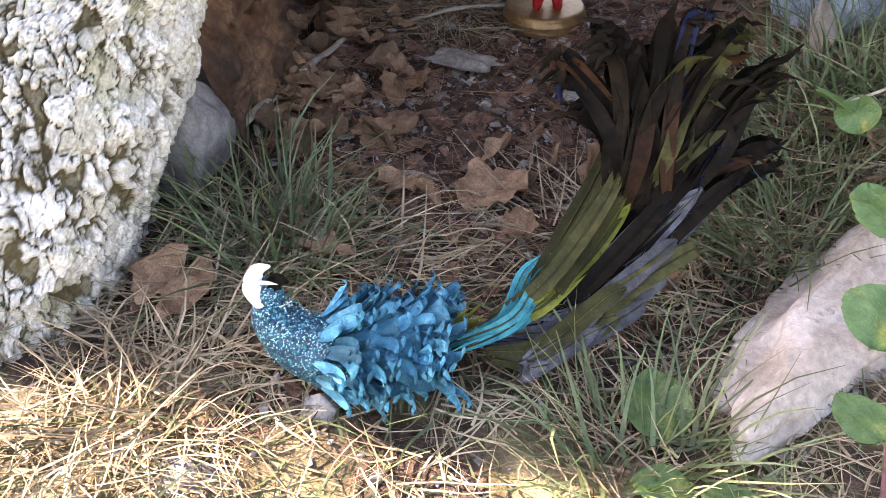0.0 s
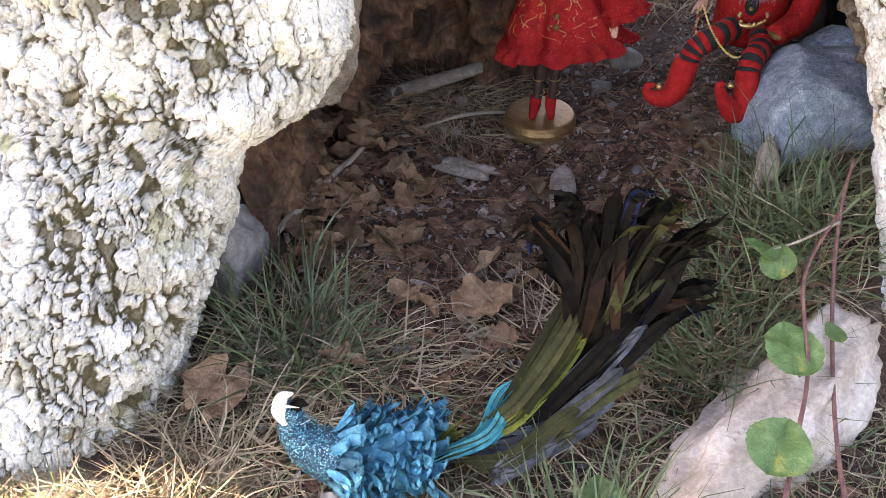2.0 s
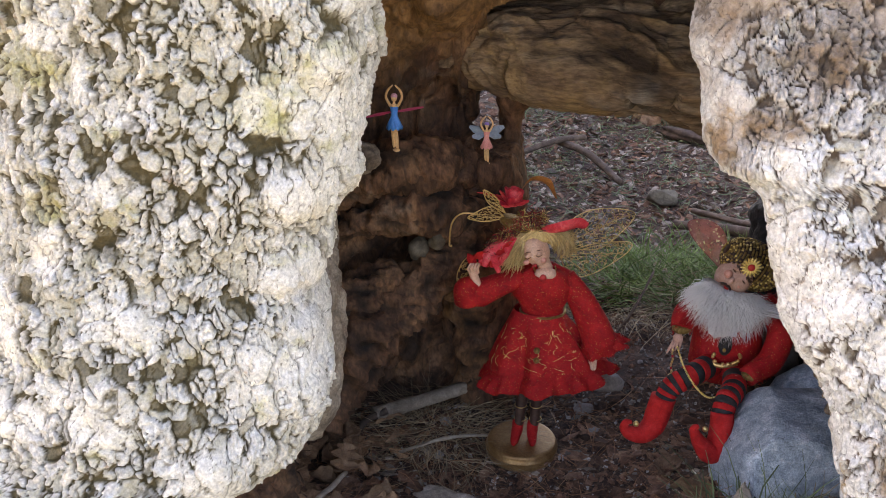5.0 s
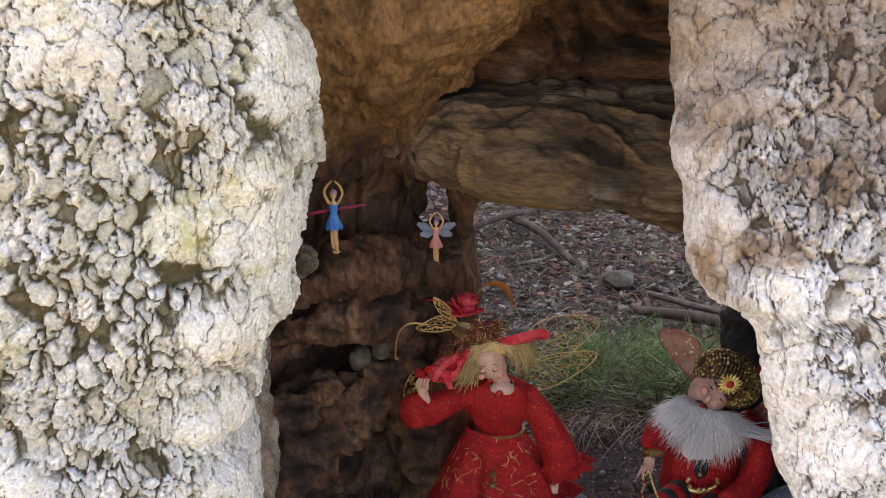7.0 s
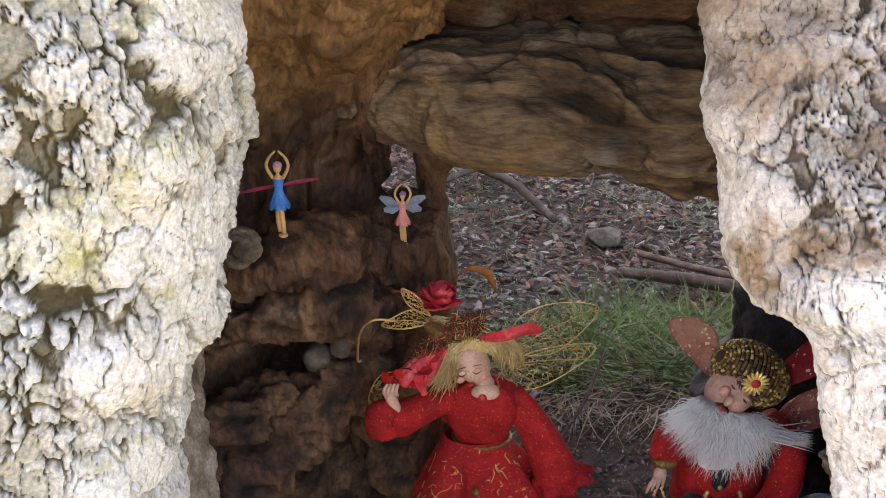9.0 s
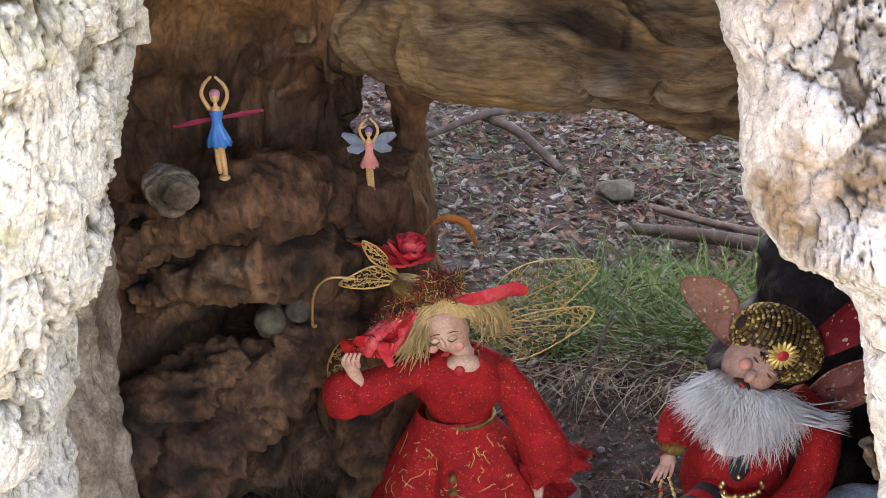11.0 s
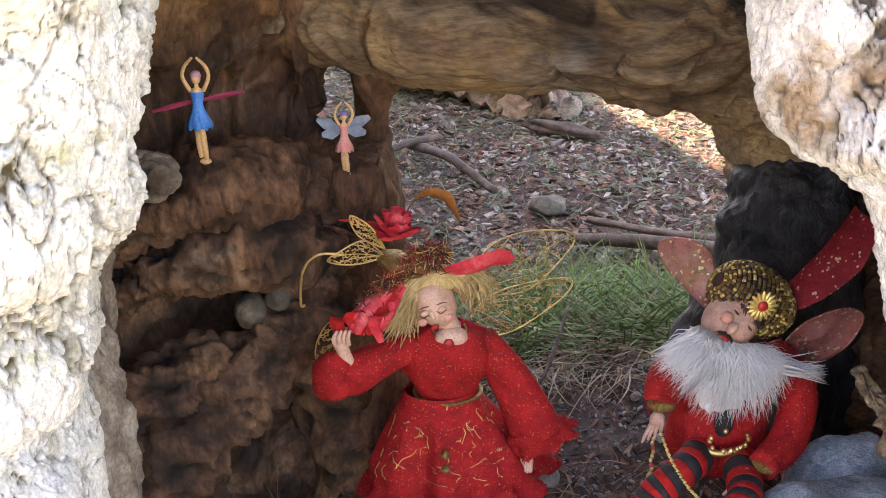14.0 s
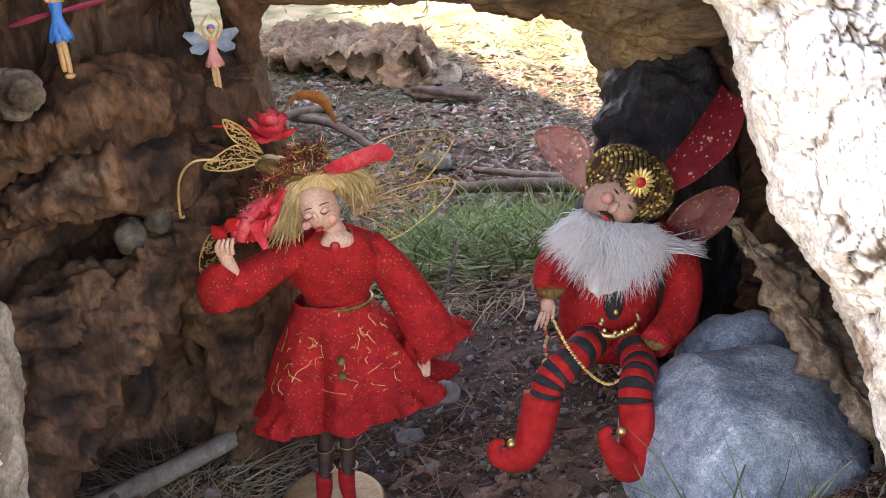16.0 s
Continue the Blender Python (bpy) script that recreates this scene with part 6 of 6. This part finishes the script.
        for q in range(26):
            r = p + up * (0.0075 + 0.0015 * rs.random()) + across * rs.uniform(-0.006, 0.006) + (0, -0.002, 0)
            b.tube((r, r + up * 0.002 * rs.normal() + across * 0.004 * rs.uniform(0.3, 1) + (0, -0.001, 0)), (0.0007, 0.0003), BOOT, 4, 1)
        b.ball(p - up * 0.010 + (0, 0.002, 0), (0.0068, 0.0055, 0.0062), BLUSHED, seg=12)
    b.ball((0.4245, 1.4165, 0.3175), (0.0062, 0.003, 0.0026), LIPS, (0, 50, 0), 12)
    for q in range(36):
        d = rs.choice((-1, 1))
        p = np.array((0.4265, 1.4125, 0.3215)) + rs.normal(0, 0.0008, 3)
        b.tube((p, p + across * d * 0.006 - up * 0.001, p + across * d * (0.010 + 0.004 * rs.random()) - up * (0.004 + 0.003 * rs.random())), (0.0005, 0.0005, 0.0002), BOOT, 4, 3)
    R = np.array(Euler((radians(-6), radians(125), 0)).to_matrix())
    hc = np.array((0.467, 1.463, 0.333))
    for k in range(25):
        ph = 0.16 + k * 0.112
        for a in np.linspace(0, 2 * np.pi, int(14 + 62 * np.sin(ph)), endpoint=False):
            p = R @ np.array((0.035 * np.sin(ph) * np.cos(a), 0.034 * np.sin(ph) * np.sin(a), 0.050 * np.cos(ph)))
            b.ball(hc + p, (0.0021, 0.0021, 0.0019), BRIGHTGOLD if rs.random() < 0.22 else OLDGOLD if rs.random() < 0.75 else BOOT, seg=6)
    b.ball(hc, (0.034, 0.033, 0.049), BOOT, (-6, 125, 0), 24)
    fc = np.array((0.455, 1.413, 0.354))
    for k in range(16):
        a = k * 2 * np.pi / 16
        d = np.array((np.cos(a), -0.15, np.sin(a)))
        b.tube((fc, fc + d * 0.009, fc + d * 0.0155), (0.0014, 0.0026, 0.0008), BRIGHTGOLD, 6, 3)
    b.ball(fc + (0, -0.003, 0), (0.0055, 0.003, 0.0055), LIPS, seg=12)
    # beard: many locks
    for k in range(4000):
        u = rs.uniform(-1, 1)
        root = np.array((0.430 + 0.026 * u, 1.420 + 0.012 * abs(u), 0.314 - 0.012 * u * rs.random() - 0.012 * max(u, 0)))
        L = rs.uniform(0.024, 0.090) * (1 - 0.42 * abs(u))
        d = np.array((u * 0.85 + rs.normal(0, 0.24) + 0.05, -0.15 + rs.normal(0, 0.18), -0.95 + 0.45 * abs(u) + rs.normal(0, 0.1)))
        d /= np.linalg.norm(d)
        q = np.linspace(0, 1, 7)[:, None]
        line = root + d * L * q + np.array((0.004 * u, -0.016, 0.010)) * np.sin(np.pi * q) * rs.random()
        ph = rs.uniform(0, 6.28)
        line = line + 0.0055 * q * np.concatenate([np.sin(6 * q + ph), 0.6 * np.cos(6 * q + ph), np.sin(5 * q + 2 * ph)], 1)
        b.tube(line, (0.0003, 0.0005, 0.0004, 0.0001), BEARD, 3, 1)
    b.ball((0.434, 1.424, 0.290), (0.034, 0.014, 0.018), BEARD, seg=26, bumps=0.35)
    b.ball((0.432, 1.418, 0.262), (0.024, 0.013, 0.026), BEARD, seg=26, bumps=0.4, seed=4)
    th3, w3 = rs.uniform(0, 6.28, 1500), rs.random(1500)
    for line, r in ((np.array(((0.486, 1.448, 0.282), (0.515, 1.435, 0.245), (0.500, 1.405, 0.208), (0.462, 1.377, 0.195))), 0.0185), (np.array(((0.402, 1.445, 0.282), (0.374, 1.43, 0.268), (0.366, 1.415, 0.252))), 0.0165)):
        sm = spline(line, 20)
        pk = sm[(w3 * (len(sm) - 1)).astype(int)]
        nn = np.stack([np.cos(th3), np.sin(th3) - 0.4, np.sin(th3 * 1.7)], -1)
        nn /= np.linalg.norm(nn, axis=1, keepdims=True)
        fuzz(b, pk + nn * r * 0.95, nn, 0.005, PLAINRED, rs, 0.0004)
    for k in range(60):
        y = 1.425 + rs.normal(0, 0.005)
        b.tube(((0.46, y, 0.285), (0.495, y - 0.005, 0.277 + rs.normal(0, 0.004)), (0.535, y, 0.268 + rs.normal(0, 0.006))), (0.0012, 0.001, 0.0002), BEARD, 4, 4)
    # wings of gauze
    def wing(pts, mat):
        out = spline(list(pts) + [pts[0]], 6)
        c = out.mean(0)
        P = np.stack([c + (out - c) * s + (0, 0.004 * np.sin(3 * s), 0) for s in np.linspace(0.02, 1, 6)], 1)
        b.grid(P, mat, wrap=False)
        b.tube(out, (0.0011,), mat, 6, 1)
    wing(((0.430, 1.475, 0.315), (0.405, 1.48, 0.340), (0.382, 1.485, 0.366), (0.374, 1.487, 0.388), (0.392, 1.487, 0.393), (0.414, 1.483, 0.388), (0.430, 1.48, 0.366)), GAUZE)
    wing(((0.490, 1.45, 0.27), (0.520, 1.455, 0.305), (0.565, 1.46, 0.318), (0.590, 1.465, 0.305), (0.575, 1.46, 0.275), (0.535, 1.455, 0.258)), GAUZE)
    b.strip(((0.492, 1.46, 0.325), (0.530, 1.47, 0.345), (0.565, 1.48, 0.372), (0.59, 1.495, 0.405)), (0.012, 0.022, 0.027, 0.020), DARKRED, (0.7, 0, -0.7), 0.25)
    return tagged(b.make("gnome_doll"), "bearded gnome doll in red with striped socks sitting on the boulder", "doll")


gnome()


def toy(name, at, s, dress, hair, wing, label, flat):
    b = Build()
    b.tube(((0.004, 0, 0.004), (0.003, 0, 0.02), (0, 0, 0.045)), (0.0024, 0.0032, 0.004), FLESHTOY, 12)
    b.tube(((-0.001, 0, 0.006), (-0.002, 0, 0.02), (-0.002, 0, 0.045)), (0.0022, 0.003, 0.004), FLESHTOY, 12)
    b.ball((0.003, -0.002, 0.002), (0.006, 0.005, 0.003), FLESHTOY, seg=12)
    b.lathe((0, 0, 0), ((0.0052, 0.061), (0.0065, 0.055), (0.010, 0.047), (0.0135, 0.038), (0.0125, 0.038), (0.003, 0.045)), dress, 60, 9, 0.05, 1, 0.75)
    b.lathe((0, 0, 0), ((0.0048, 0.059), (0.0056, 0.066), (0.0068, 0.072), (0.0055, 0.075)), dress, 24, rx=1, ry=0.75)
    b.lathe((0, 0, 0), ((0.0055, 0.074), (0.0048, 0.077), (0.002, 0.079), (0.0018, 0.083)), FLESHTOY, 24, rx=1.1, ry=0.75)
    b.ball((0, 0, 0.088), (0.0048, 0.005, 0.006), FLESHTOY, seg=16)
    b.ball((0, 0.001, 0.0905), (0.0055, 0.0055, 0.0052), hair, seg=16)
    for q in (-1, 1):
        b.tube(((q * 0.006, 0, 0.075), (q * 0.0125, 0, 0.089), (q * 0.010, 0, 0.100), (q * 0.002, 0, 0.109)), (0.0023, 0.002, 0.0019, 0.0013), FLESHTOY, 10)
        if flat:
            b.strip(((q * 0.004, 0.005, 0.064), (q * 0.024, 0.007, 0.063 + q * 0.004), (q * 0.046, 0.008, 0.062 + q * 0.009)), (0.002, 0.0035, 0.0018), wing, (0, -0.4, 0.9), 0.3)
        else:
            for dz, L in ((0.015, 0.037), (-0.005, 0.031)):
                b.strip(((q * 0.003, 0.004, 0.066), (q * L * 0.6, 0.006, 0.066 + dz * 0.7), (q * L, 0.006, 0.066 + dz * 1.2)), (0.003, 0.011, 0.004), wing, (0, -0.3, 0.95), 0.2)
    ob = b.make(name)
    ob.location, ob.scale = at, (s, s, s)
    return tagged(ob, label, "figurine")


toy("fairy_figurine", (-0.062, 1.535, 0.474), 0.93, TOYBLUE, TOYHAIR, TOYCRIMSON, "small plastic fairy in a blue dress with crimson wings", True)
toy("fairy_figurine", (0.074, 1.605, 0.428), 0.72, TOYPINK, TOYVIOLET, TOYWING, "small plastic fairy in a pink skirt with clear wings", False)
